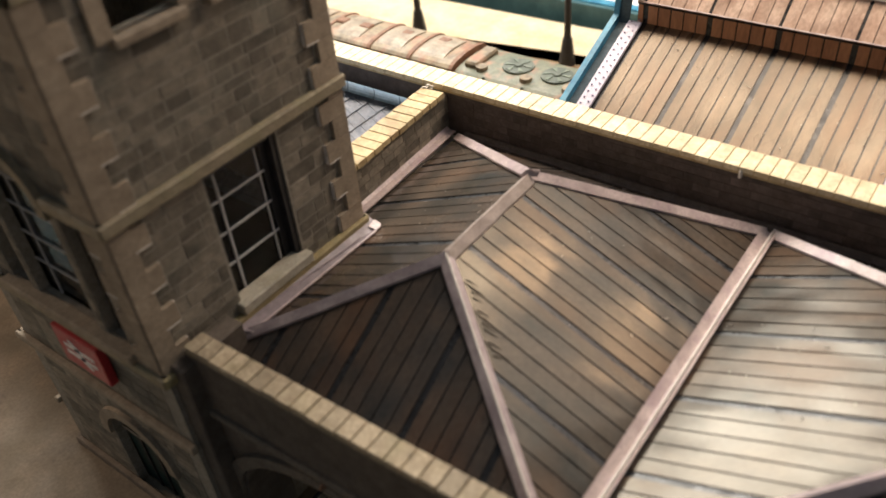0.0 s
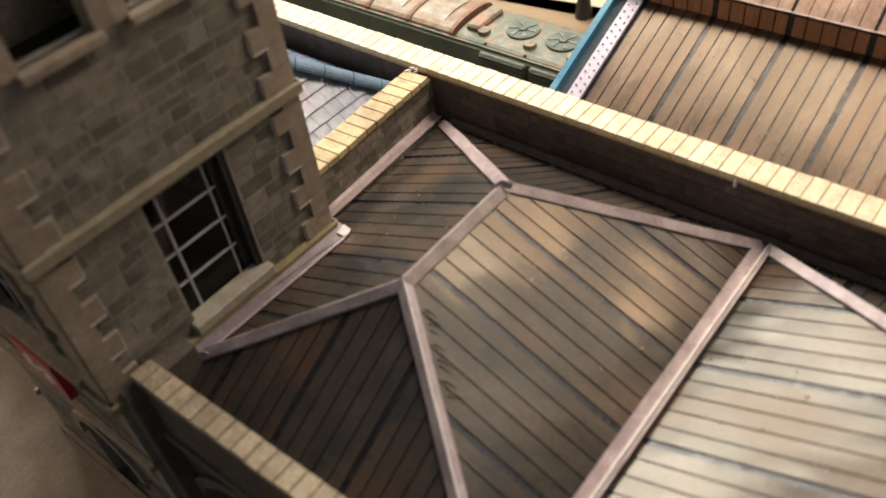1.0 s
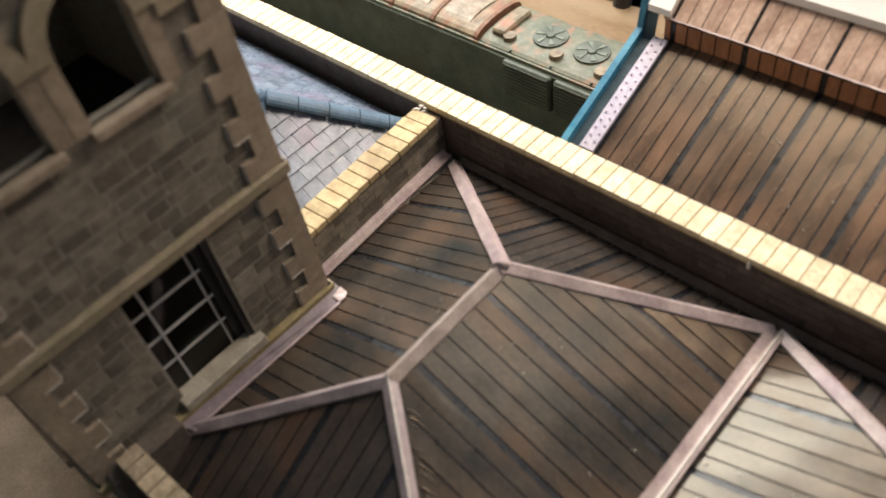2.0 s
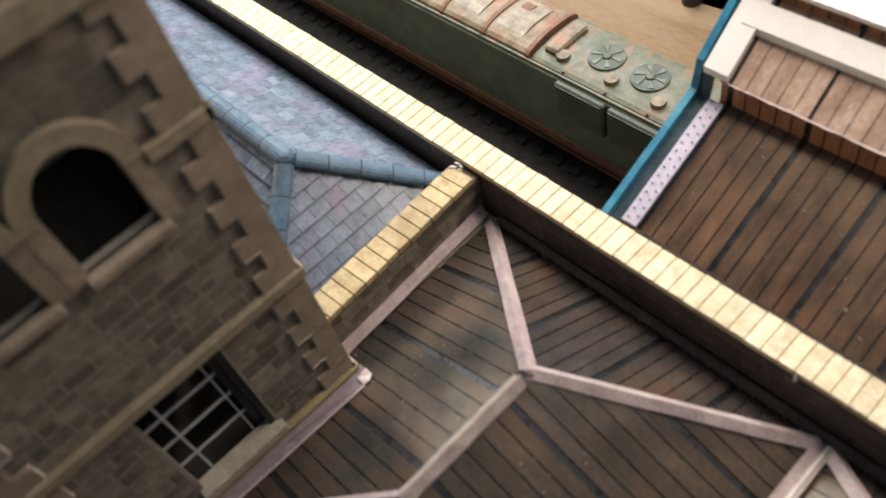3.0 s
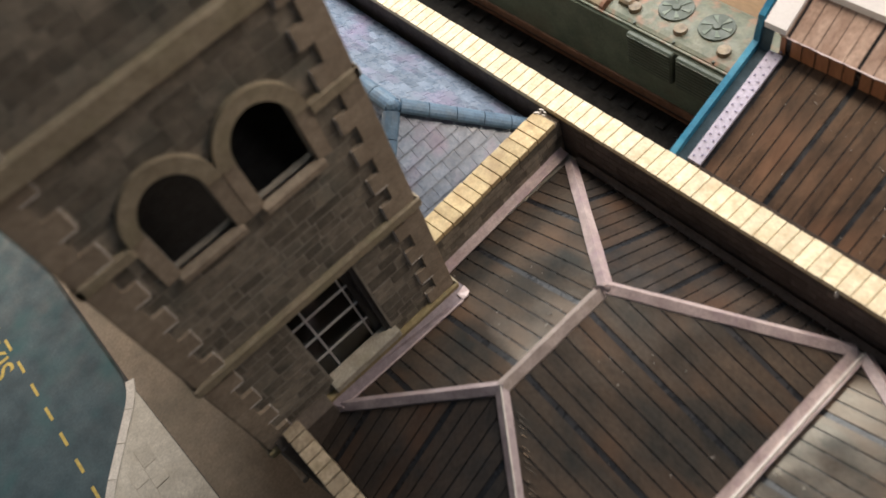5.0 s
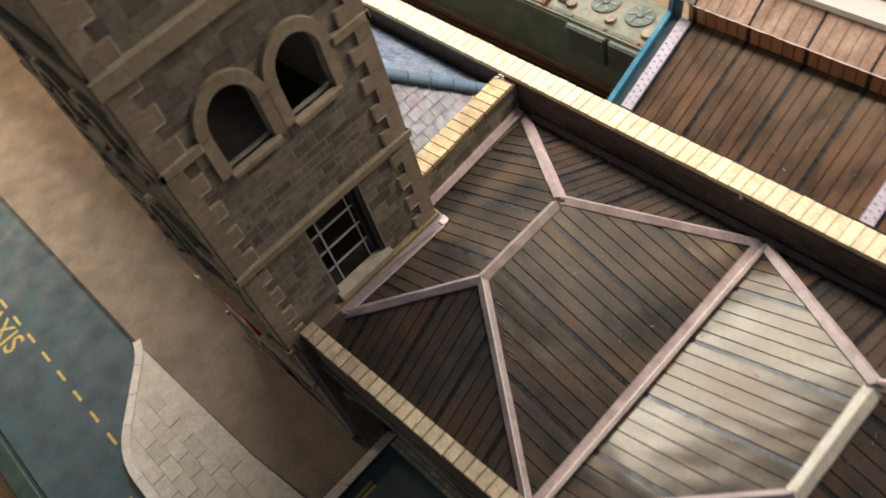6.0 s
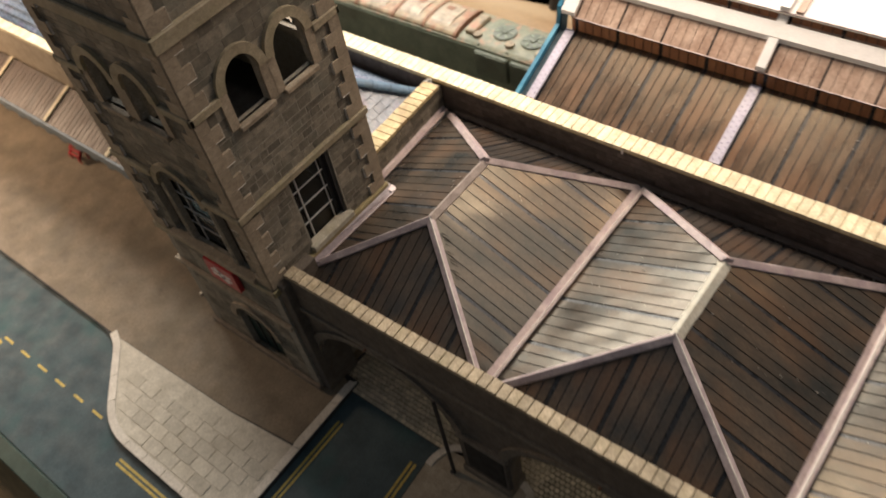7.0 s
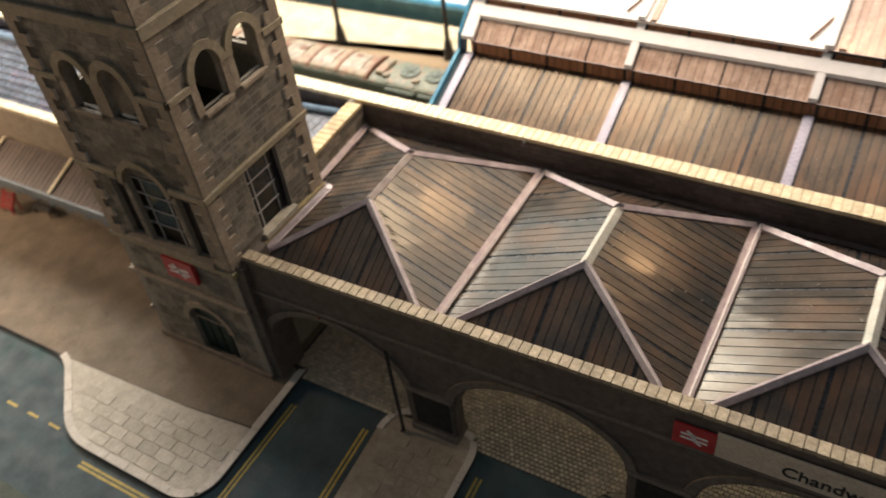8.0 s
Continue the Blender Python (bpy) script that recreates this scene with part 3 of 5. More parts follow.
BAYS = [-48, 0, 48, 96, 144]
for i, (x0, x1) in enumerate(zip(BAYS, BAYS[1:])):
    faces = bay_faces(x0 + (0.6 if i == 0 else 0), x1)
    bay = thing("roof_bay", ((x0 + x1) / 2, -27, VZ), "hipped roof bay of dark glossy brown planks with pale folded flashings", "roof bay", "bays of the station roof")
    normal = {}
    for key, poly in faces.items():
        n = (poly[1] - poly[0]).cross(poly[2] - poly[0]).normalized()
        normal[key] = n if n.z > 0 else -n
    ax, ay = Vector((1, 0, 0)), Vector((0, 1, 0))
    boarded(faces["left"], ay, 2.14, -10.5, M_PLANK_X, bay)
    boarded(faces["right"], ay, 2.14, -10.8, M_PLANK_X, bay)
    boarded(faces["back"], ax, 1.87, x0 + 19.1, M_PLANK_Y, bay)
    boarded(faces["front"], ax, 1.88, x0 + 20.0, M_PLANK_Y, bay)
    xm = (x0 + x1) / 2
    r0, r1 = Vector((xm, RF, RZ)), Vector((xm, RB, RZ))
    t = ay
    part("ridge_capping", fold(r0, r1 + Vector((0, -0.9, 0)), down(normal["left"], t), down(normal["right"], t), 1.2 if i else 1.0, 0.5), M_RIDGE if i else M_RIDGEPINK, bay, "pale greenish-white card ridge capping" if i else "pinkish-grey folded card ridge capping")
    bm = bmesh.new()
    rows = []
    for k in range(7):
        a = k / 6
        c = r1 + Vector((0.1 + 0.9 * a, -1.0 + 1.7 * a - 1.3 * a * a, 0.75 + 0.75 * math.sin(a * 2.4)))
        w = Vector((0.95, 0.45, 0)) * (1.0 - 0.75 * a)
        rows.append([bm.verts.new(c - w), bm.verts.new(c + w), bm.verts.new(c + w - Vector((0, 0, 0.16))), bm.verts.new(c - w - Vector((0, 0, 0.16)))])
    for a, b in zip(rows, rows[1:]):
        for k in range(4):
            bm.faces.new((a[k], a[(k + 1) % 4], b[(k + 1) % 4], b[k]))
    bm.faces.new(rows[0]), bm.faces.new(rows[-1][::-1])
    part("curled_end", bm, M_FLASH, bay, "curled pale end of the card capping")
    if i == 0:
        # creases pressed into the sheet beside the hip
        for k in range(13):
            if k in (4, 9):
                continue
            x, y = -21.0 + k * 0.55, -36.0 - k * 0.44
            reach = 1.3 + 0.5 * math.sin(k * 1.9)
            z = lambda q: RZ - (q - xm) * (RZ - VZ) / 24 + 0.16
            part("crease", tube((x, y, z(x)), (x + reach, y + 0.25, z(x + reach)), 0.13, 0.03, 6), M_PLANK_X, bay, "small raised crease in the card")
    for name, corner, top, f0, f1 in (("left", faces["left"][0], r0, "left", "front"), ("right", faces["right"][0], r0, "right", "front"),
                                      ("left", faces["left"][3], r1, "left", "back"), ("right", faces["right"][1], r1, "right", "back")):
        t = (top - corner).normalized()
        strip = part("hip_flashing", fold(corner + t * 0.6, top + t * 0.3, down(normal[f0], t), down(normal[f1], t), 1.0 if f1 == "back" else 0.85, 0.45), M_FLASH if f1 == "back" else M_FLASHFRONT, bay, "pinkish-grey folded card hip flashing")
        if name == "right" and f1 == "front":
            part("worn_crease", fold(corner + t * 0.7, top + t * 0.2, down(normal[f0], t), down(normal[f1], t), 0.13, 0.08, 0.1, 0.87), M_EDGE, strip, "white worn crease")
    if i:
        s0, s1 = Vector((-0.92, 0, 0.38)), Vector((0.92, 0, 0.38))
        y1, y0 = YB - 0.3, front_y(x0)
        part("valley_flashing", fold((x0, y0, VZ + 0.35), (x0, y1, VZ + 0.35), s0, s1, 1.05, -0.25, 0.25, 0.35), M_FLASH, bay, "pinkish-white card valley gutter flashing")
        part("valley_fold", fold((x0 + 0.5, y0, VZ + 0.9), (x0 + 0.5, y1, VZ + 0.9), Vector((-0.75, 0, -0.65)), Vector((0.75, 0, -0.65)), 0.45, 0.35, 0.2, 0.0), M_EDGE, bay, "bare white folded card edge")
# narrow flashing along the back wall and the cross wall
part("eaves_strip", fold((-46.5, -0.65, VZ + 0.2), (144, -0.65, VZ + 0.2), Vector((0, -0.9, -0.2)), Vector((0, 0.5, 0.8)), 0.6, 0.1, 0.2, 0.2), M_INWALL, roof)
part("wall_flashing", fold((-47.5, -28.4, VZ + 0.4), (-49.0, -0.8, VZ + 0.4), Vector((1.0, 0, 0.15)), Vector((-0.5, 0, 0.5)), 1.1, 0.1, 0.2, 0.2), M_FLASH, roof, "mauve card flashing along the cross wall")

# ---- parapet walls ----
COPE = 1.87


def coping_run(x0, x1, y0, y1, z0, z1, parent, pitch=COPE, along="x", material=None):
    """Coping stones, each a piece of its own, with open joints."""
    shared = []
    for k in range(4):
        c = (y1 - y0) / 2 + rng.uniform(-0.06, 0.06)
        h = (z1 - z0) + rng.uniform(-0.05, 0.05)
        if along == "x":
            bm = box(-pitch / 2 + 0.06, pitch / 2 - 0.06, -c, c, 0, h, 0.04)
        else:
            bm = box(-c, c, -pitch / 2 + 0.07, pitch / 2 - 0.07, 0, h, 0.05)
        shared.append(mesh_of("coping_stone", bm, material or M_COPING))
    n = int((x1 - x0) / pitch)
    for i in range(n):
        s = x0 + (i + 0.5) * pitch
        at = (s, (y0 + y1) / 2, z0) if along == "x" else ((y0 + y1) / 2, s, z0)
        piece("coping_stone", rng.choice(shared), at, parent)


back = thing("parapet_back", (0, 2, 0), "dark stone rear parapet with cream coping stones", "parapet wall", kind="structure")
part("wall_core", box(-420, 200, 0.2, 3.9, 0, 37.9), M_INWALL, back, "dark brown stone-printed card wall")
part("coping_bed", box(-420, 200, 0.12, 4.0, 37.9, 38.8), M_CROSSCOPE, back)
coping_run(-200, 152, -0.05, 4.15, 38.3, 39.1, back)
part("notch_chip", box(-5.35, -4.95, -0.3, 0.2, 37.5, 38.6, 0.12), M_EDGE, back, "torn white card nick")

cross = thing("parapet_cross", (-51.3, 0, 0), "brown stone cross wall with weathered yellow coping stones beside the tower", "parapet wall", kind="structure", turn=3.4)
part("wall_core", box(-1.65, 1.65, -29, -0.1, 0, 37.7), M_WALL, cross, "brown stone-printed card wall")
coping_run(-28.6, -0.4, -2.0, 2.0, 37.8, 38.7, cross, 1.95, "y", M_CROSSCOPE)
for k in range(6):
    x, y, a = rng.uniform(-1.6, -0.3), rng.uniform(-1.7, -0.6), rng.uniform(0, 3)
    d, e = Vector((math.cos(a), math.sin(a), 0)) * rng.uniform(0.3, 0.6), Vector((-math.sin(a), math.cos(a), 0)) * rng.uniform(0.08, 0.22)
    part("torn_shred", prism([Vector((x, y, 38.72)) + d, Vector((x, y, 38.72)) + e, Vector((x, y, 38.72)) - d, Vector((x, y, 38.72)) - e * 0.6], (0, 0, rng.uniform(0.05, 0.2))), M_EDGE, cross, "torn white card shred")


def masonry(x0, x1, z0, z1, place, out, parent, material, course=1.25):
    """Low-relief courses of stones on a wall face: place(u, z) is a point of the face, out the way off it."""
    bm = bmesh.new()
    z, row = z0, 0
    while z < z1 - 0.3:
        top = min(z + course, z1)
        u = x0 - rng.uniform(0, 2)
        while u < x1:
            e = u + rng.choice((1.7, 2.3, 2.9, 3.5))
            s, f = max(u + 0.05, x0), min(e - 0.05, x1)
            if f - s > 0.3:
                quad, lift = [place(s, z + 0.05), place(f, z + 0.05), place(f, top - 0.05), place(s, top - 0.05)], Vector(out) * rng.uniform(0.03, 0.09)
                if u < 52:
                    part("stone", prism(quad, lift), material, parent)
                else:
                    add_prism(bm, quad, lift)
            u = e
        z, row = top, row + 1
    if bm.verts:
        tagged(part("stonework", bm, material, parent, "courses of dark brown stones"), kind="stuff")


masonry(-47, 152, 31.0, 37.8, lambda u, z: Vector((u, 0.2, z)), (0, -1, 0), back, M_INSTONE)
masonry(-28.8, -0.2, 31.0, 37.6, lambda u, z: Vector((1.65, u, z)), (1, 0, 0), cross, M_STONE)

# ---- front arcade wall, turned slightly ----
ARC = -0.8
arcade = thing("arcade_wall", (-42, -57.6, 0), "dark brown stone arcade front with wide arches and cream coping", "arcade wall", turn=-ARC)
TOP = 38.9
ARCHES = [(18.5, 17.0), (65.0, 18.0), (113.2, 18.0), (161.4, 18.0)]
SPR, CROWN = 14.0, 12.6
holes = []
outline = [(0, 0)]
for c, w in ARCHES:
    outline += [(c - w, 0.0)] + [(c - w * math.cos(math.pi * j / 24), SPR + CROWN * math.sin(math.pi * j / 24)) for j in range(25)] + [(c + w, 0.0)]
outline += [(196, 0), (196, TOP - 0.9), (0, TOP - 0.9)]
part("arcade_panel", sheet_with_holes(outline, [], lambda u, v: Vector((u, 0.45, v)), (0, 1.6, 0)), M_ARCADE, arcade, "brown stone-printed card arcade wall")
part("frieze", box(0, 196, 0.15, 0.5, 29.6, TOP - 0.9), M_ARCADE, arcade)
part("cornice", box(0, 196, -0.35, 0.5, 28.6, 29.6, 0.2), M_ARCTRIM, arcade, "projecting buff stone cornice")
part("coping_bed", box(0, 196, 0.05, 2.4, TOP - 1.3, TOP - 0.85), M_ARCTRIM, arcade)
for c, w in ARCHES:
    ring = [(c + (w + 2.0) * math.cos(math.pi * j / 24), SPR + (CROWN + 1.4) * math.sin(math.pi * j / 24)) for j in range(25)]
    ring += [(c + w * math.cos(math.pi * j / 24), SPR + CROWN * math.sin(math.pi * j / 24)) for j in range(24, -1, -1)]
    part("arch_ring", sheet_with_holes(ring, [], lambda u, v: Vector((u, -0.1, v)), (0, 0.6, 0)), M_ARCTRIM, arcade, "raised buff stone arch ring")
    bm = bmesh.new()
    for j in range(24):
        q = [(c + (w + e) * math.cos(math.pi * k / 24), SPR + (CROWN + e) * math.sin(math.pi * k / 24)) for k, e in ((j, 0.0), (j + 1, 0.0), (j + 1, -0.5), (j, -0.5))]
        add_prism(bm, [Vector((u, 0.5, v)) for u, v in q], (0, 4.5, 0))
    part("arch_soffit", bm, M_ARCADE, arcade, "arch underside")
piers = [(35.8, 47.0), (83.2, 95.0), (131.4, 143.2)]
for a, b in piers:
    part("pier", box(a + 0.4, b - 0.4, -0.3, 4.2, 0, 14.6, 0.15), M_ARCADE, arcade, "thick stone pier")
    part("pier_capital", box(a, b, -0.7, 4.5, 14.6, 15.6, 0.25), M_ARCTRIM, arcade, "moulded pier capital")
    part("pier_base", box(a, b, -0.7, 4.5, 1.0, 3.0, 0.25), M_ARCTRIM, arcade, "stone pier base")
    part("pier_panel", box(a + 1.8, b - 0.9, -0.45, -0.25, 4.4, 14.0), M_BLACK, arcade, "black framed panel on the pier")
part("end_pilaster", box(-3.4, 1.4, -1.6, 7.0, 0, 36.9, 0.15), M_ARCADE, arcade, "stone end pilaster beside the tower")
for i in range(3):
    part("ball_light", tube((17.5 + i * 48.2, -0.05, 28.0), (17.5 + i * 48.2, -0.7, 28.0), 0.35, 0.2, 8), M_RUST, arcade)
n = int(196 / COPE)
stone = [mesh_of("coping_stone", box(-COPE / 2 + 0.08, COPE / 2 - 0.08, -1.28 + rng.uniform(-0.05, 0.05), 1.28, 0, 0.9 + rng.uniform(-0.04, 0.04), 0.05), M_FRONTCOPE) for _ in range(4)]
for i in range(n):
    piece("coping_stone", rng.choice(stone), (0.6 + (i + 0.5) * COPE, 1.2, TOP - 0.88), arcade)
# unseen strip light added under the porch ceiling to brighten the cobbles
porch = thing("added_porch_light", (48, -40, 30.2), "slim white strip light under the porch ceiling", "ceiling light")
part("housing", box(-14, 110, -40.8, -39.2, 29.5, 30.2, 0.15), M_WHITE, porch)
# unseen inner leaf of the porch and ceiling below the roof, pale to bounce light
structure("porch_back_wall", box(-41, 200, -24, -22, 0, 30.0), M_INSIDE, "pale card wall at the back of the porch", "wall")
structure("ceiling", box(-49.5, 200, -54.5, -0.2, 30.2, 30.9), M_INSIDE, "pale bare card underside of the station roof", "ceiling")


def text_part(body, size, material, parent, m, label, squash=1.0):
    data = bpy.data.curves.new("lettering", "FONT")
    data.body, data.size, data.extrude = body, size * U, 0.04 * U
    data.offset = 0.05 * U
    data.align_x, data.align_y = "LEFT", "BOTTOM_BASELINE"
    ob = bpy.data.objects.new("lettering", data)
    scene.collection.objects.link(ob)
    me = bpy.data.meshes.new_from_object(ob.evaluated_get(bpy.context.evaluated_depsgraph_get()))
    bpy.data.objects.remove(ob)
    me.transform(Matrix.Diagonal((squash, 1, 1, 1)))
    me.materials.append(material)
    out = new("lettering", me)
    out.parent = parent
    out.matrix_basis = m
    ORIGIN[out] = Vector((0, 0, 0))
    return tagged(out, label)


def double_arrow(place, w, h, depth, parent):
    """The sign's white emblem, as plain bars."""
    for u0, v0, u1, v1 in ((0.14, 0.60, 0.86, 0.60), (0.14, 0.38, 0.86, 0.38), (0.30, 0.80, 0.52, 0.60), (0.48, 0.38, 0.70, 0.18), (0.40, 0.60, 0.58, 0.38)):
        a, b = Vector((u0 * w, v0 * h)), Vector((u1 * w, v1 * h))
        t = (b - a).normalized()
        s = Vector((-t.y, t.x)) * h * 0.055
        quad = [a + s, a - s, b - s, b + s]
        part("emblem_bar", sheet_with_holes([(p.x, p.y) for p in quad], [], place, depth), M_SIGNWHITE, parent)


sign = thing("name_board", (51.5, -56.35, 29.7), "long cream station name board with black lettering", "sign", turn=-ARC)
part("board", box(3.5, 62, -0.5, -0.1, 0.1, 6.4, 0.08), M_SIGN, sign, "cream painted board")
part("red_panel", box(-3.4, 3.5, -0.55, -0.1, 0.3, 5.6, 0.08), M_RED, sign, "red enamel square")
double_arrow(lambda u, v: Vector((-3.0 + u, -0.6, 0.6 + v)), 6.1, 4.7, (0, 0.06, 0), sign)
text_part("Chandwell", 3.5, M_INK, sign, Matrix.Translation(Vector((13.6, -0.55, 1.5)) * U) @ pose(0, 0, 0, 90, 0, 0), "black painted lettering")

pole = thing("drain_pipe", (-7.4, -59.2, 1.1), "thin black drain pipe before the arcade pier", "pipe")
part("pipe", tube((-7.4, -59.2, 1.1), (-7.4, -59.2, 27.5), 0.38), M_DARKMETAL, pole)
part("pipe_shoe", tube((-7.4, -59.2, 1.1), (-7.4, -59.8, 1.9), 0.5, 0.4), M_DARKMETAL, pole)

# ---- clock tower ----
TX0, TX1, TY0, TY1 = -77.3, -42.9, -59.8, -28.7
TH = 128.0
tower = thing("tower", (-61.6, -44.2, 0), "tall grey-brown stone station tower with quoins and arched windows", "tower")
# faces: origin, the way along, the way out, width
FACES = {
    "right": (Vector((TX1, TY0, 0)), Vector((0, 1, 0)), Vector((1, 0, 0)), TY1 - TY0),
    "front": (Vector((TX0, TY0, 0)), Vector((1, 0, 0)), Vector((0, -1, 0)), TX1 - TX0),
    "left": (Vector((TX0, TY1, 0)), Vector((0, -1, 0)), Vector((-1, 0, 0)), TY1 - TY0),
    "rear": (Vector((TX1, TY1, 0)), Vector((-1, 0, 0)), Vector((0, 1, 0)), TX1 - TX0),
}
S1, S2, S3 = 55.0, 76.4, 90.0
SILL, SPRING, RISE, HALF = 70.4, 77.0, 4.2, 3.4


def on_face(key, out=0.0):
    o, a, n, w = FACES[key]
    return lambda u, v: o + a * u + n * out + Vector((0, 0, v))


def face_box(key, u0, u1, v0, v1, out0, out1, bevel=0.0):
    o, a, n, w = FACES[key]
    bm = bmesh.new()
    pts = [o + a * u + Vector((0, 0, v)) + n * out0 for u, v in ((u0, v0), (u1, v0), (u1, v1), (u0, v1))]
    add_prism(bm, pts, n * (out1 - out0))
    if bevel:
        bmesh.ops.bevel(bm, geom=bm.edges[:], offset=bevel, segments=1, affect="EDGES")
    return bm


def stones_on(key, v0, v1, openings, edge0, edge1):
    """Rows of stones: (u0, u1, v0, v1), broken round the openings."""
    w = FACES[key][3]
    out = []
    v = v0
    while v < v1 - 0.5:
        h = rng.choice((1.15, 1.45, 1.8, 2.1))
        top = min(v + h, v1)
        mid = (v + top) / 2
        blocked = sorted((c - f(mid) - 0.25, c + f(mid) + 0.25) for c, f in openings if max(f(v), f(top)) > 0 or f(mid) > 0)
        free, u = [], edge0
        for a, b in blocked:
            if a > u:
                free.append((u, a))
            u = max(u, b)
        if u < w - edge1:
            free.append((u, w - edge1))
        for a, b in free:
            u = a
            while b - u > 0.35:
                length = rng.choice((1.7, 2.3, 2.9, 3.6, 4.4))
                e = min(u + length, b)
                if b - e < 0.7:
                    e = b
                out.append((u, e, v, top))
                u = e
        v = top
    return out


stone_meshes = {}


def lay_stones(key, cells, limit_low, limit_high):
    """Stones between two heights are objects of their own; the rest is joined."""
    o, a, n, w = FACES[key]
    rest = bmesh.new()
    for u0, u1, v0, v1 in cells:
        g = 0.1
        proud = rng.uniform(0.02, 0.06)
        size = (round(u1 - u0 - g, 1), round(v1 - v0 - g, 1))
        if limit_low <= v0 < limit_high and size[0] > 0.3:
            kind = (key, size)
            if kind not in stone_meshes:
                bm = bmesh.new()
                x, z = size[0] / 2, size[1] / 2
                i = min(0.07, x * 0.4)
                base = [a * x_ + Vector((0, 0, z_)) for x_, z_ in ((-x, -z), (x, -z), (x, z), (-x, z))]
                face = [a * x_ + Vector((0, 0, z_)) + n * 0.25 for x_, z_ in ((-x + i, -z + i), (x - i, -z + i), (x - i, z - i), (-x + i, z - i))]
                b0, b1 = [bm.verts.new(p) for p in base], [bm.verts.new(p) for p in face]
                bm.faces.new(b1)
                for k in range(4):
                    bm.faces.new((b0[k], b0[(k + 1) % 4], b1[(k + 1) % 4], b1[k]))
                stone_meshes[kind] = mesh_of("stone", bm, M_STONE)
            c = o + a * ((u0 + u1) / 2) + Vector((0, 0, (v0 + v1) / 2)) + n * (proud - 0.25)
            piece("stone", stone_meshes[kind], c, tower)
        else:
            pts = [o + a * u + Vector((0, 0, v)) for u, v in ((u0 + 0.06, v0 + 0.06), (u1 - 0.06, v0 + 0.06), (u1 - 0.06, v1 - 0.06), (u0 + 0.06, v1 - 0.06))]
            add_prism(rest, pts, n * proud)
    tagged(part("stonework", rest, M_STONE_J, tower, "rows of small grey-brown stones"), kind="stuff")


def window_pair(key, c0, c1):
    return [arch_loop(c, HALF, SILL, SPRING, RISE) for c in (c0, c1)], [arch_half(c, HALF, SILL, SPRING, RISE) for c in (c0, c1)]


def hood(key, c0, c1):
    """The string course that climbs over a pair of arched windows: the ring of each arch and the runs beside them."""
    w = FACES[key][3]
    for c in (c0, c1):
        ring = [(c + (HALF + 1.75) * math.cos(math.pi * j / 18), SPRING + (RISE + 1.75) * math.sin(math.pi * j / 18)) for j in range(19)]
        ring += [(c + (HALF + 0.05) * math.cos(math.pi * j / 18), SPRING + (RISE + 0.05) * math.sin(math.pi * j / 18)) for j in range(18, -1, -1)]
        part("hood_mould", sheet_with_holes(ring, [], on_face(key, 0.75), FACES[key][2] * -0.7), M_STRING, tower, "raised arched hood mould")
        for s in (-1, 1):
            u = sorted((c + s * (HALF + 0.05), c + s * (HALF + 1.75)))
            part("jamb_stone", face_box(key, u[0], u[1], SILL - 0.2, SPRING, 0.05, 0.45), M_QUOIN, tower)
        part("window_sill", face_box(key, c - HALF - 0.5, c + HALF + 0.5, SILL - 1.0, SILL, -0.6, 1.1, 0.15), M_QUOIN, tower, "pale stone window sill")
    for u0, u1 in ((-0.8, c0 - HALF - 1.7), (c1 + HALF + 1.7, w + 0.8)):
        part("string_course", face_box(key, u0, u1, S2 - 0.75, S2 + 0.75, 0.0, 0.8, 0.15), M_STRING, tower, "moulded buff string course")


def quoins(key, v0, v1, side, inner):
    """Alternating long and short corner stones with pale cut edges."""
    w = FACES[key][3]
    v, i = v0, 0
    while v < v1 - 0.6:
        h = 2.5
        length = 3.6 if i % 2 == 0 else 2.0
        top = min(v + h, v1)
        u0, u1 = (-0.35, length) if side == 0 else (w - length, w + 0.35)
        q = part("quoin", face_box(key, u0, u1, v + 0.02, top - 0.02, 0.0, 0.55), M_QUOIN, tower)
        e = (length, length + 0.1) if side == 0 else (w - length - 0.1, w - length)
        if i % 2:
            v, i = top, i + 1
            continue
        part("quoin_edge", face_box(key, e[0], e[1], v + 0.06, top - 0.06, 0.02, 0.4), M_EDGE, q)
        if key == "right" and side == 0 or rng.random() < 0.3:
            part("quoin_edge", face_box(key, u0 + 2.1 if side == 0 else u0, u1 if side == 0 else u1 - 2.1, v - 0.06, v + 0.05, 0.02, 0.6), M_EDGE, q)
        v, i = top, i + 1


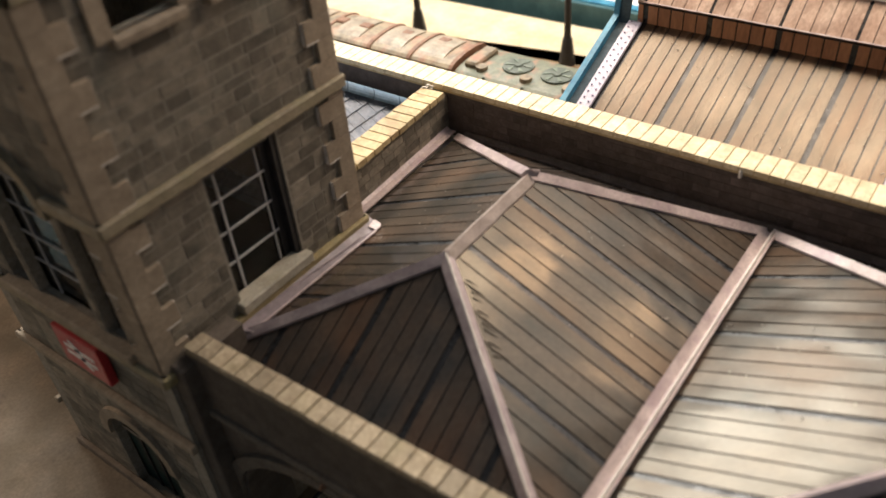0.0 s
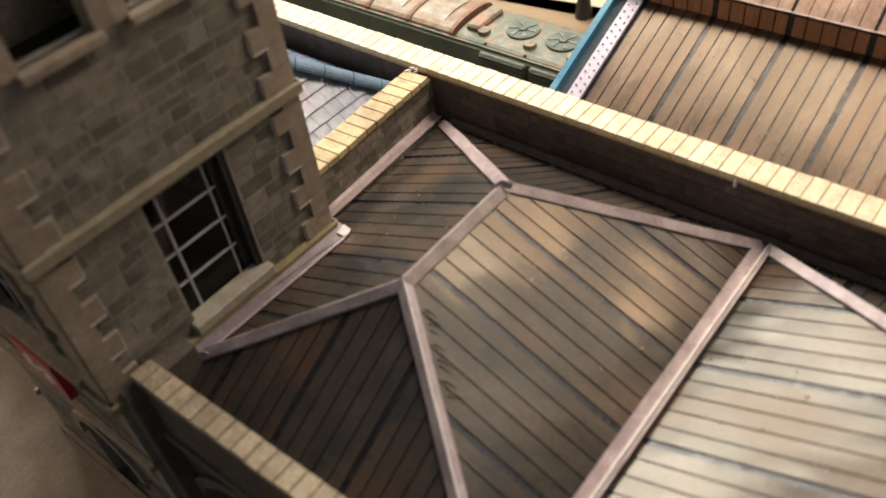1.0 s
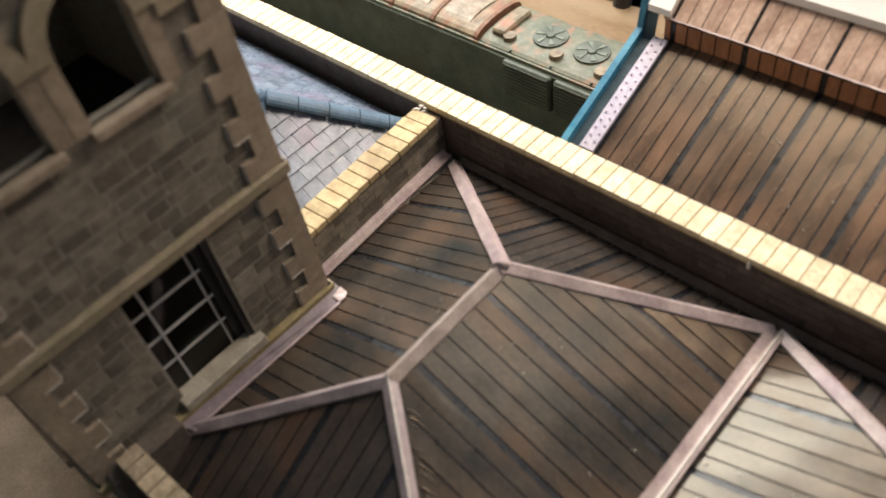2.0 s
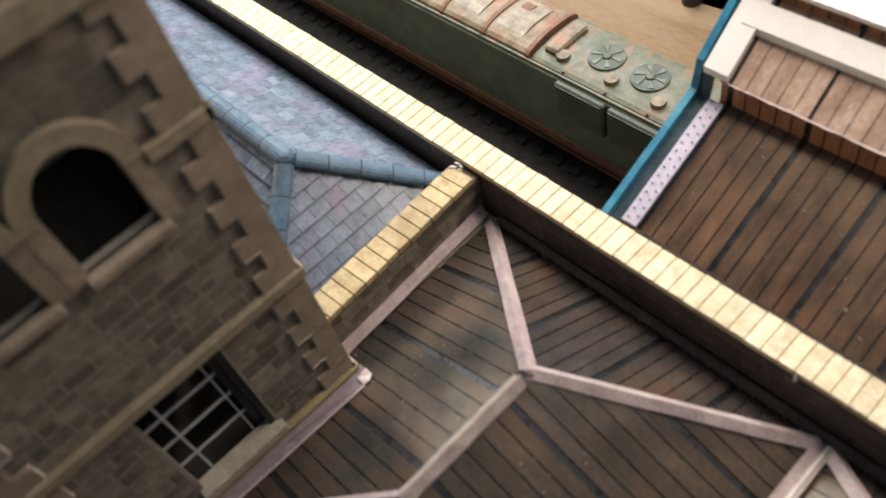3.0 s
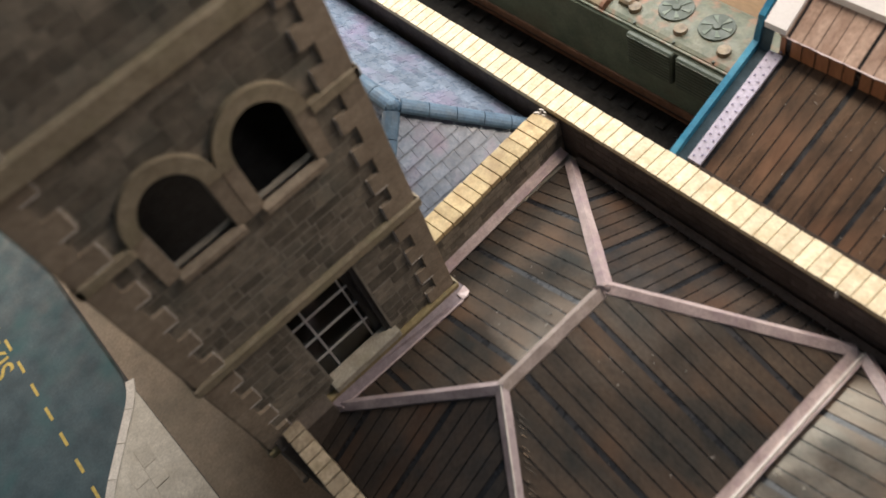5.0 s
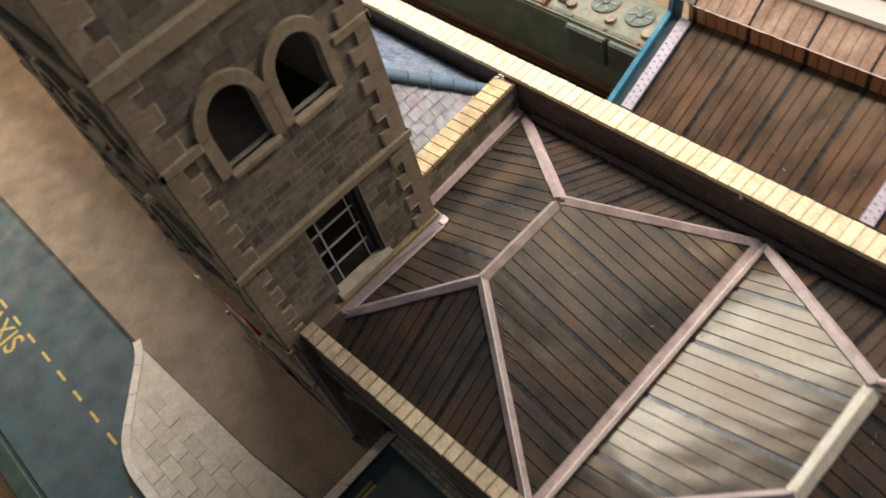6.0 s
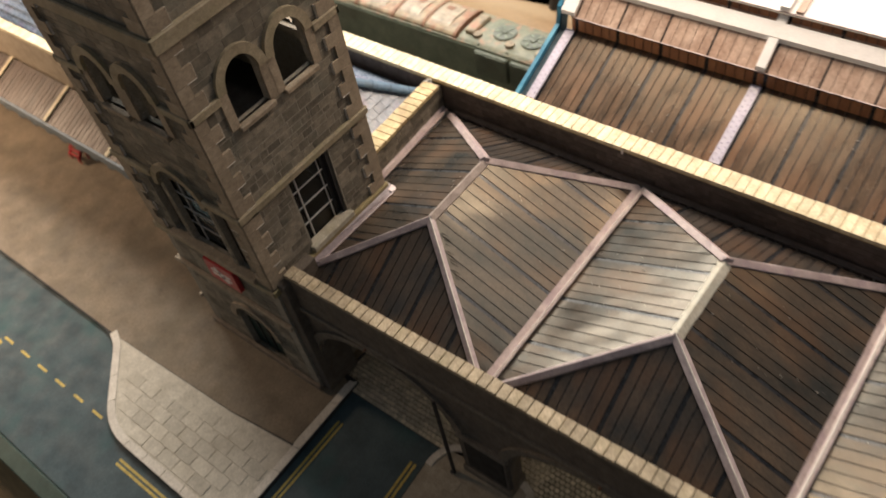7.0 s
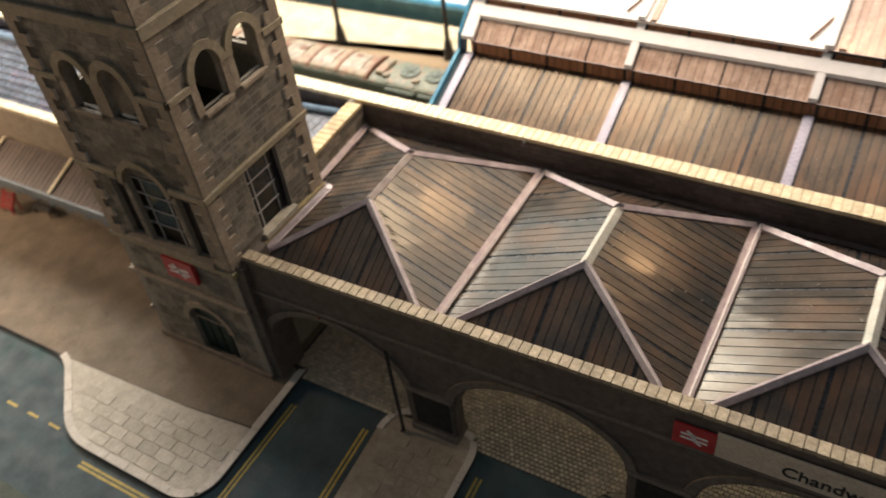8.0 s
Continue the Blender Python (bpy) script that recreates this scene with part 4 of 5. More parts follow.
panel_specs = {}
FW = 18.4
for key in FACES:
    w = FACES[key][3]
    c0, c1 = w / 2 - 5.1, w / 2 + 5.1
    loops, halves = window_pair(key, c0, c1)
    if key == "right":
        loops.append([(11.2, 37.2), (21.2, 37.2), (21.2, 53.9), (11.2, 53.9)])
        halves.append(rect_half(11.2, 21.2, 37.2, 53.9))
    elif key == "front":
        # three-light window under an arch, and the arched doorway below
        loops += [arch_loop(FW, 5.8, 37.2, 53.0, 5.6), [(7.0, 37.2), (11.2, 37.2), (11.2, 52.6), (7.0, 52.6)], [(25.7, 37.2), (29.6, 37.2), (29.6, 53.2), (25.7, 53.2)]]
        halves += [arch_half(FW, 5.8, 37.2, 53.0, 5.6), rect_half(7.0, 11.2, 37.2, 52.6), rect_half(25.7, 29.6, 37.2, 53.2)]
        loops.append(arch_loop(19.6, 6.0, 1.2, 12.8, 5.8))
        halves.append(arch_half(19.6, 6.0, 1.2, 12.8, 5.8))
    panel_specs[key] = (c0, c1, halves)
    butt = 1.31 if key in ("right", "left") else 0.0
    part("wall_panel", sheet_with_holes([(butt, 0), (w - butt, 0), (w - butt, TH), (butt, TH)], loops, on_face(key), FACES[key][2] * -1.3), M_MORTAR, tower, "stone-printed card wall panel")
    hood(key, c0, c1)
    part("string_course", face_box(key, -1.0, w + 1.0, S3 - 1.3, S3 + 1.3, 0.0, 1.1, 0.2), M_STRING, tower, "broad buff string course")
    for u0, u1 in (((-0.9, FW - 7.2), (FW + 7.2, w + 0.9)) if key == "front" else ((-0.9, w + 0.9),)):
        part("string_course", face_box(key, u0, u1, S1 - 0.75, S1 + 0.75, 0.0, 0.95, 0.18), M_STRING, tower, "mossy buff string course")
    part("string_course", face_box(key, -0.9, w + 0.9, 34.6, 36.1, 0.0, 1.0, 0.18), M_MOSS if key == "right" else M_STRING, tower, "mossy yellowed sill course")
    for side in (0, 1):
        quoins(key, 36.1, S1 - 0.75, side, 0)
        quoins(key, S1 + 0.75, S2 - 0.75, side, 0)
        quoins(key, S2 + 0.75, S3 - 1.3, side, 0)
        quoins(key, S3 + 1.3, TH, side, 0)
    if key in ("front", "left"):
        part("plinth_band", face_box(key, -0.9, w + 0.6, 23.4, 24.6, 0.0, 0.9, 0.15), M_QUOIN, tower, "stone plinth band")
        part("plinth_band", face_box(key, -0.9, w + 0.6, 10.2, 11.2, 0.0, 0.9, 0.15), M_QUOIN, tower, "stone plinth band") if key == "left" else None
        part("plinth", face_box(key, -0.6, w + 0.4, 0, 2.6, 0.0, 0.8, 0.15), M_WALL, tower, "stone plinth")

# the window to the roof: frame, bars, sill
for key in ("right",):
    part("window_lining", face_box(key, 19.6, 21.2, 37.2, 53.9, -2.6, -1.3), M_DARKMETAL, tower, "dark timber window lining")
    part("window_lining", face_box(key, 20.5, 21.2, 37.2, 53.9, -1.3, -0.3), M_DARKMETAL, tower)
    part("window_lining", face_box(key, 11.2, 21.2, 53.0, 53.9, -2.0, -0.6), M_DARKMETAL, tower)
    pane = part("window_pane", face_box(key, 11.3, 20.3, 37.3, 53.8, -1.55, -1.5), M_GLASS, tower, "clear plastic window film")
    pane.visible_shadow = False
    for u, r in ((13.2, 0.13), (18.9, 0.08)):
        part("glazing_bar", face_box(key, u - r, u + r, 37.2, 53.9, -1.45, -1.2), M_BAR, tower, "thin white glazing bar")
    for v in (41.4, 45.4, 49.4):
        part("glazing_bar", face_box(key, 11.2, 19.6, v - 0.09, v + 0.09, -1.4, -1.15), M_BAR, tower, "thin white glazing bar")
    part("window_sill", face_box(key, 10.6, 21.8, 36.1, 37.45, -1.28, 1.15, 0.12), M_SILL, tower, "pale stone window sill")
# three-light window of the front
for key in ("front",):
    pane = part("window_pane", face_box(key, 6.6, 30.0, 37.0, 59.0, -1.55, -1.5), M_GLASS, tower, "clear plastic window film")
    pane.visible_shadow = False
    for u in (FW - 3.4, FW + 2.9):
        part("glazing_bar", face_box(key, u - 0.12, u + 0.12, 37.2, 57.6, -1.45, -1.25), M_BAR, tower, "thin white glazing bar")
    for v in (41.6, 45.6, 49.6, 53.6):
        part("glazing_bar", face_box(key, FW - 5.8, FW + 5.8, v - 0.11, v + 0.11, -1.4, -1.2), M_BAR, tower, "thin white glazing bar")
    # near-black sheets put the shade of the room into the side lights
    for u0, u1 in ((7.0, 11.2), (25.7, 29.6)):
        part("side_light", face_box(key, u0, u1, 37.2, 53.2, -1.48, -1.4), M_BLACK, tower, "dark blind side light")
    part("window_sill", face_box(key, 5.8, 30.8, 36.1, 37.3, -0.6, 1.3, 0.15), M_QUOIN, tower, "pale stone window sill")
    ring = [(FW + 7.2 * math.cos(math.pi * j / 18), 53.0 + 7.0 * math.sin(math.pi * j / 18)) for j in range(19)]
    ring += [(FW + 5.85 * math.cos(math.pi * j / 18), 53.0 + 5.65 * math.sin(math.pi * j / 18)) for j in range(18, -1, -1)]
    part("hood_mould", sheet_with_holes(ring, [], on_face(key, 0.85), FACES[key][2] * -0.8), M_STRING, tower, "raised arched hood mould")
# doorway
part("door", face_box("front", 13.4, 25.8, 1.2, 18.9, -1.9, -1.5), M_DKGREEN, tower, "dark green double door in an arched doorway")
for u in (16.6, 19.6, 22.6):
    part("door_bar", face_box("front", u - 0.2, u + 0.2, 1.2, 12.4, -1.5, -1.25), M_DARKMETAL, tower)
part("door_transom", face_box("front", 13.4, 25.8, 12.2, 12.9, -1.5, -1.1), M_QUOIN, tower)
ring = [(19.6 + 7.7 * math.cos(math.pi * j / 18), 12.8 + 7.4 * math.sin(math.pi * j / 18)) for j in range(19)]
ring += [(19.6 + 6.05 * math.cos(math.pi * j / 18), 12.8 + 5.85 * math.sin(math.pi * j / 18)) for j in range(18, -1, -1)]
part("arch_ring", sheet_with_holes(ring, [], on_face("front", 0.6), Vector((0, 0.55, 0))), M_QUOIN, tower, "buff stone door arch")
# near-black floors and linings inside, coloured for the shade of unlit rooms
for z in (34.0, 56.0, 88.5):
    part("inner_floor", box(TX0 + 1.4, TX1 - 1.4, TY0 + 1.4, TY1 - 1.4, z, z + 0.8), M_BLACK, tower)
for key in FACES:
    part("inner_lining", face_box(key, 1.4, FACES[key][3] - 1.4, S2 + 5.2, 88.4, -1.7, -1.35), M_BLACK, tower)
part("tower_roof", box(TX0, TX1, TY0, TY1, TH - 2, TH), M_STONE_J, tower, "stone-grey tower top")
# flashing at the foot of the tower on the roof
def apron(points, drop):
    """A card strip lying on the roof slope beside the tower; z follows from the slope."""
    return prism([Vector((x, y, z)) for x, y, z in points], (0, 0, -drop))


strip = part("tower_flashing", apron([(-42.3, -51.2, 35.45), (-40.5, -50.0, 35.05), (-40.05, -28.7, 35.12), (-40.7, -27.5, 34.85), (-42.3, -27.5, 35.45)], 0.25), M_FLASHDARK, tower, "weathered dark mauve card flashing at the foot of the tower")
part("torn_tip", apron([(-41.3, -28.9, 35.27), (-40.1, -28.9, 35.17), (-40.05, -28.1, 35.17), (-40.6, -27.35, 34.95), (-41.6, -27.35, 35.25)], 0.2), M_FLASH, strip, "torn pale card tip")
part("bare_edge", apron([(-40.55, -50.0, 35.10), (-40.35, -50.0, 35.06), (-39.95, -28.9, 35.10), (-40.15, -28.9, 35.16)], 0.2), M_FLASH, strip, "pale worn card edge")

badge = thing("red_station_sign", (-58.6, -60.9, 28.0), "red enamel station sign with a white emblem on the tower", "sign")
part("plate", box(-63.0, -54.2, -61.1, -60.0, 28.3, 34.2, 0.1), M_RED, badge, "red enamel plate")
double_arrow(lambda u, v: Vector((-62.6 + u, -61.16, 28.6 + v)), 8.0, 5.3, (0, 0.06, 0), badge)

# ---- slate-roofed wing behind and beside the tower ----
wing = thing("slate_roof", (-160, -16, 33), "lilac-grey slate hipped roof with blue ridge tiles", "roof")
WX, WYB, WYF, WZ, WR, WYR = -53.6, -1.0, -33.5, 34.0, 45.0, -16.4
APEX = Vector((-66.0, WYR, WR))
far_end = Vector((-420, WYR, WR))
slate_faces = {
    "hip": [Vector((WX, WYF, WZ)), Vector((WX, WYB, WZ)), APEX],
    "back": [Vector((WX, WYB, WZ)), Vector((-420, WYB, WZ)), far_end, APEX],
    "front": [Vector((-420, WYF, WZ)), Vector((WX, WYF, WZ)), APEX, far_end],
}
for key, poly in slate_faces.items():
    n = (poly[1] - poly[0]).cross(poly[2] - poly[0]).normalized()
    n = n if n.z > 0 else -n
    part("roof_deck", prism([p - n * 0.5 for p in poly], n * 0.45), M_GAP, wing)


def slates(key, along, course, width, keep, limit):
    """Slates in lapped courses up the face; those within keep() are pieces, the rest is joined."""
    poly = slate_faces[key]
    n = (poly[1] - poly[0]).cross(poly[2] - poly[0]).normalized()
    n = n if n.z > 0 else -n
    a = Vector(along)
    up = n.cross(a).normalized()
    up = up if up.z > 0 else -up
    base = poly[0].dot(up)
    top = max(p.dot(up) for p in poly)
    rest = bmesh.new()
    row, made = 0, 0
    h = base
    while h < top - 0.3:
        lo, hi = min(p.dot(a) for p in poly), max(p.dot(a) for p in poly)
        s = lo - width * (0.5 if row % 2 else 0.0)
        while s < hi:
            bit = cut(cut(poly, up, h, h + course * 1.02), a, s + 0.03, s + width - 0.03)
            s += width
            if len(bit) < 3:
                continue
            mid = sum(bit, Vector()) / len(bit)
            if mid.x < -230:
                continue
            tops = []
            for p in bit:
                k = 1 - (p.dot(up) - h) / course
                tops.append(p + n * (0.08 + (0.4 if key == "front" else 0.3) * k + rng.uniform(0, 0.03)))
            bm = bmesh.new() if (keep(mid) and made < limit) else rest
            v0, v1 = [bm.verts.new(p) for p in bit], [bm.verts.new(p) for p in tops]
            bm.faces.new(v1)
            for k in range(len(bit)):
                bm.faces.new((v0[k], v0[(k + 1) % len(bit)], v1[(k + 1) % len(bit)], v1[k]))
            if bm is not rest:
                part("slate", bm, M_SLATE, wing)
                made += 1
        h += course
        row += 1
    tagged(part("slates", rest, M_SLATE_J, wing, "lapped lilac-grey slates"), kind="stuff")


slates("hip", (0, 1, 0), 2.05, 2.5, lambda p: True, 150)
slates("front", (1, 0, 0), 2.05, 4.2, lambda p: p.x > -110, 110)
slates("back", (1, 0, 0), 2.05, 2.7, lambda p: p.x > -86, 100)


def cap_run(p, q, step):
    """Half-round blue ridge tiles, end to end."""
    p, q = Vector(p), Vector(q)
    t = (q - p).normalized()
    n = int((q - p).length / step)
    side = t.cross(Vector((0, 0, 1))).normalized()
    up = side.cross(t).normalized()
    for i in range(n):
        bm = bmesh.new()
        rings = []
        for s in (i * step + 0.06, (i + 1) * step - 0.06):
            c = p + t * s
            rings.append([bm.verts.new(c + side * math.cos(k * math.pi / 8) * 1.35 + up * (math.sin(k * math.pi / 8) * 0.95 - 0.15)) for k in range(9)])
        for k in range(8):
            bm.faces.new((rings[0][k], rings[0][k + 1], rings[1][k + 1], rings[1][k]))
        bm.faces.new(rings[0])
        bm.faces.new(rings[1][::-1])
        part("ridge_tile", bm, M_BLUECAP, wing)


cap_run(APEX + Vector((0, 0, 0.3)), (-230, WYR, WR + 0.3), 4.2)
bm = bmesh.new()
bmesh.ops.create_uvsphere(bm, u_segments=12, v_segments=6, radius=1.25, matrix=Matrix.Translation(APEX + Vector((0.2, 0, 0.0))))
part("apex_tile", bm, M_BLUECAP, wing, "blue tile where the hips meet")
cap_run(APEX + Vector((0.8, 0.8, 0)), (WX, WYB, WZ + 0.6), 4.2)
cap_run(APEX + Vector((0.6, -0.8, 0)), (WX, WYF, WZ + 0.6), 4.2)

wing_wall = thing("wing_front_wall", (-200, -36, 0), "buff stone front wall of the wing with cream coping", "wall", kind="structure")
part("wall_core", box(-420, TX0, -36.6, -34.8, 0, 37.7), M_QUOIN, wing_wall, "buff stone-printed card wall")
coping_run(-190, TX0 - 1, -37.2, -34.4, 37.7, 38.8, wing_wall)
part("coping_far", box(-420, -190.2, -37.2, -34.4, 37.7, 38.8, 0.1), M_COPING, wing_wall)
for i in range(9):
    x = -100 - i * 26
    part("window", box(x - 6, x + 6, -37.0, -36.5, 7, 19, 0.1), M_BLACK, wing_wall, "dark window under the canopy")
    part("window_surround", box(x - 7, x + 7, -36.9, -36.6, 5.8, 7.0, 0.1), M_QUOIN, wing_wall)

canopy = thing("entrance_canopy", (-200, -42, 20), "lean-to plank canopy with white battens and a grey-blue fascia", "canopy")
CB, CF, CZB, CZF = -37.2, -47.6, 26.6, 22.4
for i in range(24):
    x1 = TX0 - 0.5 - i * 7.0
    x0 = x1 - 7.0
    poly = [Vector((x0, CF, CZF)), Vector((x1, CF, CZF)), Vector((x1, CB, CZB)), Vector((x0, CB, CZB))]
    boarded(poly, Vector((1, 0, 0)), 1.75, x0 + 3.5, M_WINGPLANK, canopy, "plank", 0.35, 0.15, 0.15, "roof_panel")
for x in (-94, -122, -150, -178, -206):
    part("batten", prism([Vector((x - 0.6, CF, CZF + 0.3)), Vector((x + 0.6, CF, CZF + 0.3)), Vector((x + 0.6, CB, CZB + 0.3)), Vector((x - 0.6, CB, CZB + 0.3))], (0, 0, 0.5)), M_COPING, canopy, "pale cover batten")
part("fascia", box(-300, TX0, CF - 0.8, CF, CZF - 2.2, CZF + 0.4, 0.15), M_GREYBLUE, canopy, "grey-blue valance board")
for i in range(28):
    x = TX0 - 3 - i * 7.0
    part("valance_tooth", box(x - 1.2, x + 1.2, CF - 0.6, CF - 0.3, CZF - 3.6, CZF - 2.2, 0.1), M_GREYBLUE, canopy)
for x, z in ((-137.4, 9.4), (-162.0, 8.6)):
    plaque = thing("red_wall_sign", (x, -36.8, z), "small faded red sign on the wall under the canopy", "sign", "signs under the canopy")
    part("plate", box(x - 2.2, x + 2.2, -37.5, -37.1, z - 1.3, z + 1.3, 0.1), M_RED, plaque)
    part("writing_bar", box(x - 1.5, x + 1.5, -37.56, -37.5, z - 0.3, z + 0.3), M_SIGNWHITE, plaque)
bench = thing("platform_bench", (-147, -39, 1.1), "low dark wooden bench against the wall under the canopy", "bench")
for k in range(3):
    part("seat_slat", box(-151, -143, -40.4 + k * 0.8, -39.8 + k * 0.8, 3.4, 3.7, 0.08), M_DARKMETAL, bench)
for k in range(2):
    part("back_slat", box(-151, -143, -38.0, -37.7, 4.6 + k * 1.0, 5.2 + k * 1.0, 0.08), M_DARKMETAL, bench)
for x in (-150.4, -143.6):
    part("leg", box(x - 0.25, x + 0.25, -40.2, -39.8, 1.1, 3.4), M_DARKMETAL, bench)
    part("back_post", box(x - 0.25, x + 0.25, -38.1, -37.8, 1.1, 6.4), M_DARKMETAL, bench)
BX, BY, BZ = -158.3, -42.3, 1.1
barrow = thing("red_barrow", (BX, BY, BZ), "small bright red slatted barrow on the forecourt", "barrow")
for k in range(4):
    part("slat", box(BX - 2.7, BX + 2.7, BY - 1.5 + k * 0.8, BY - 1.0 + k * 0.8, BZ + 1.8 + k * 1.15, BZ + 2.7 + k * 1.15, 0.1), M_RED, barrow)
for dx in (-2.7, 2.2):
    part("side_rail", prism([Vector((BX + dx, BY - 1.9, BZ + 1.4)), Vector((BX + dx, BY + 1.7, BZ + 6.5)), Vector((BX + dx, BY + 2.1, BZ + 6.1)), Vector((BX + dx, BY - 1.5, BZ + 1.0))], (0.5, 0, 0)), M_RED, barrow)
    for y, top in ((BY - 1.4, 2.2), (BY + 1.2, 5.4)):
        part("leg", box(BX + dx, BX + dx + 0.4, y - 0.2, y + 0.2, BZ, BZ + top), M_RED, barrow)

# ---- train shed roof behind the rear parapet ----
shed = thing("train_shed_roof", (60, 30, 36), "tiered plank train shed roof with white ribs and blue bargeboard", "shed roof")
TIERS = [((5.2, 37.3), (22.6, 44.1)), ((21.9, 47.3), (30.4, 53.6)), ((29.7, 55.4), (56.0, 62.0)), ((56.0, 62.0), (82.0, 55.0))]
RIBX = [-30.0, 10.8, 50.6, 91.0, 131.5]
X1 = 176.0
for t, ((y0, z0), (y1, z1)) in enumerate(TIERS):
    for i, x0 in enumerate(RIBX):
        x1 = RIBX[i + 1] if i + 1 < len(RIBX) else X1
        poly = [Vector((x0, y0, z0)), Vector((x1, y0, z0)), Vector((x1, y1, z1)), Vector((x0, y1, z1))]
        if t >= 2 and i < 2:
            n = (poly[1] - poly[0]).cross(poly[2] - poly[0]).normalized()
            # white sheets stand for the overbright stretch of the upper tier
            part("skylight", prism([p - n * 0.5 for p in poly], n * 0.6), M_OVERBRIGHT, shed, "glaring white skylight sheet")
            continue
        boarded(poly, Vector((1, 0, 0)), 1.94, x0 + 1.2, (M_SHED, M_SHEDPALE, M_SHEDPALE, M_SHED)[t], shed, thin=0.22 if t == 0 else 0.12, thick=0.75 if t == 0 else 0.45, deck="roof_panel")


def rib(x, y0, z0, y1, z1, material, width, name="rib", height=0.9):
    return part(name, prism([Vector((x - width / 2, y0, z0)), Vector((x + width / 2, y0, z0)), Vector((x + width / 2, y1, z1)), Vector((x - width / 2, y1, z1))], (0, 0, height)), material, shed, "white painted roof rib")


rivet = mesh_of("rivet", tube((0, 0, 0), (0, 0, 0.12), 0.16, 0.12, 6), M_RIVET)
for i, x in enumerate(RIBX):
    (y0, z0), (y1, z1) = TIERS[0]
    strip = rib(x, y0 + 0.2, z0 + 0.2, 21.6, z0 + (21.6 - y0) * (z1 - z0) / (y1 - y0) + 0.2, M_LILAC, 2.0, "riveted_strip", 0.5)
    for k in range(15):
        y = y0 + 0.8 + k * 1.1
        for s in (-0.5, 0.5):
            r = new("rivet", rivet)
            r.parent = strip
            r.location = (Vector((x + s, y + (0.5 if s > 0 else 0), z0 + (y + (0.5 if s > 0 else 0) - y0) * (z1 - z0) / (y1 - y0) + 0.72)) - ORIGIN[strip]) * U
    for (y0, z0), (y1, z1) in TIERS[1:]:
        rib(x - (0.7 if i == 0 else 0), y0, z0 + 0.3, y1, z1 + 0.3, M_WHITE, 3.2 if i == 0 else 1.8)
(y0, z0), (y1, z1) = TIERS[1]
s = (z1 - z0) / (y1 - y0)
part("purlin", prism([Vector((RIBX[0] - 1, 26.6, z0 + (26.6 - y0) * s + 0.3)), Vector((X1, 26.6, z0 + (26.6 - y0) * s + 0.3)), Vector((X1, 28.9, z0 + (28.9 - y0) * s + 0.3)), Vector((RIBX[0] - 1, 28.9, z0 + (28.9 - y0) * s + 0.3))], (0, 0, 1.0)), M_WHITE, shed, "white painted purlin")
for a, b in zip(RIBX, RIBX[1:]):
    part("brace", tube((b - 4.0, 31.5, 56.4), (b + 1.0, 43, 59.4), 0.3), M_RUST, shed, "thin rusty diagonal brace")
    part("skylight_bar", prism([Vector((b + 2.0, 30.0, 55.6)), Vector((b + 3.4, 30.0, 55.6)), Vector((b + 3.4, 55.0, 61.9)), Vector((b + 2.0, 55.0, 61.9))], (0, 0, 0.5)), M_SHEDPALE, shed, "brown timber bar")
part("gutter_lip", prism([Vector((-29, 4.6, 36.9)), Vector((X1, 4.6, 36.9)), Vector((X1, 5.3, 37.6)), Vector((-29, 5.3, 37.6))], (0, 0, 0.35)), M_INWALL, shed)
# bargeboard on the open end: blue face, darker inside
prof = [(4.4, 37.2), (21.6, 44.2), (22.4, 48.0), (29.8, 54.0), (30.6, 56.2), (56.0, 62.6), (82, 55.6)]
bm = bmesh.new()
for (y0, z0), (y1, z1) in zip(prof, prof[1:]):
    add_prism(bm, [Vector((-33.6, y0, z0 - 2.8)), Vector((-33.6, y1, z1 - 2.8)), Vector((-33.6, y1, z1 + 0.7)), Vector((-33.6, y0, z0 + 0.7))], (0.9, 0, 0))
part("bargeboard", bm, M_BLUE, shed, "bright blue painted bargeboard")
bm = bmesh.new()
for (y0, z0), (y1, z1) in zip(prof, prof[1:]):
    add_prism(bm, [Vector((-32.7, y0, z0 - 0.9)), Vector((-32.7, y1, z1 - 0.9)), Vector((-31.0, y1, z1 - 0.9)), Vector((-31.0, y0, z0 - 0.9))], (0, 0, 0.5))
part("barge_gutter", bm, M_BLUEDARK, shed, "dark blue board behind the bargeboard")
structure("shed_wall", box(-30, 176, 4.3, 5.3, 0, 36.8), M_INWALL, "dark shed side wall", "wall")

# ---- diesel locomotive ----
loco = thing("locomotive", (-105, 41.2, 0), "weathered green diesel locomotive with a rust-streaked cream roof", "locomotive")
LX0, LX1, LC = -180.0, -34.0, 41.2


def loco_section(w, z0, z1, crown):
    pts = [(-w, z0), (w, z0), (w, z1)]
    for j in range(1, 12):
        a = math.pi * j / 12
        pts.append((w * math.cos(a), z1 + crown * math.sin(a) ** 0.7))
    pts.append((-w, z1))
    return pts


def loco_run(x0, x1, w, z0, z1, crown):
    return prism([Vector((x0, LC + y, z)) for y, z in loco_section(w, z0, z1, crown)], (x1 - x0, 0, 0))


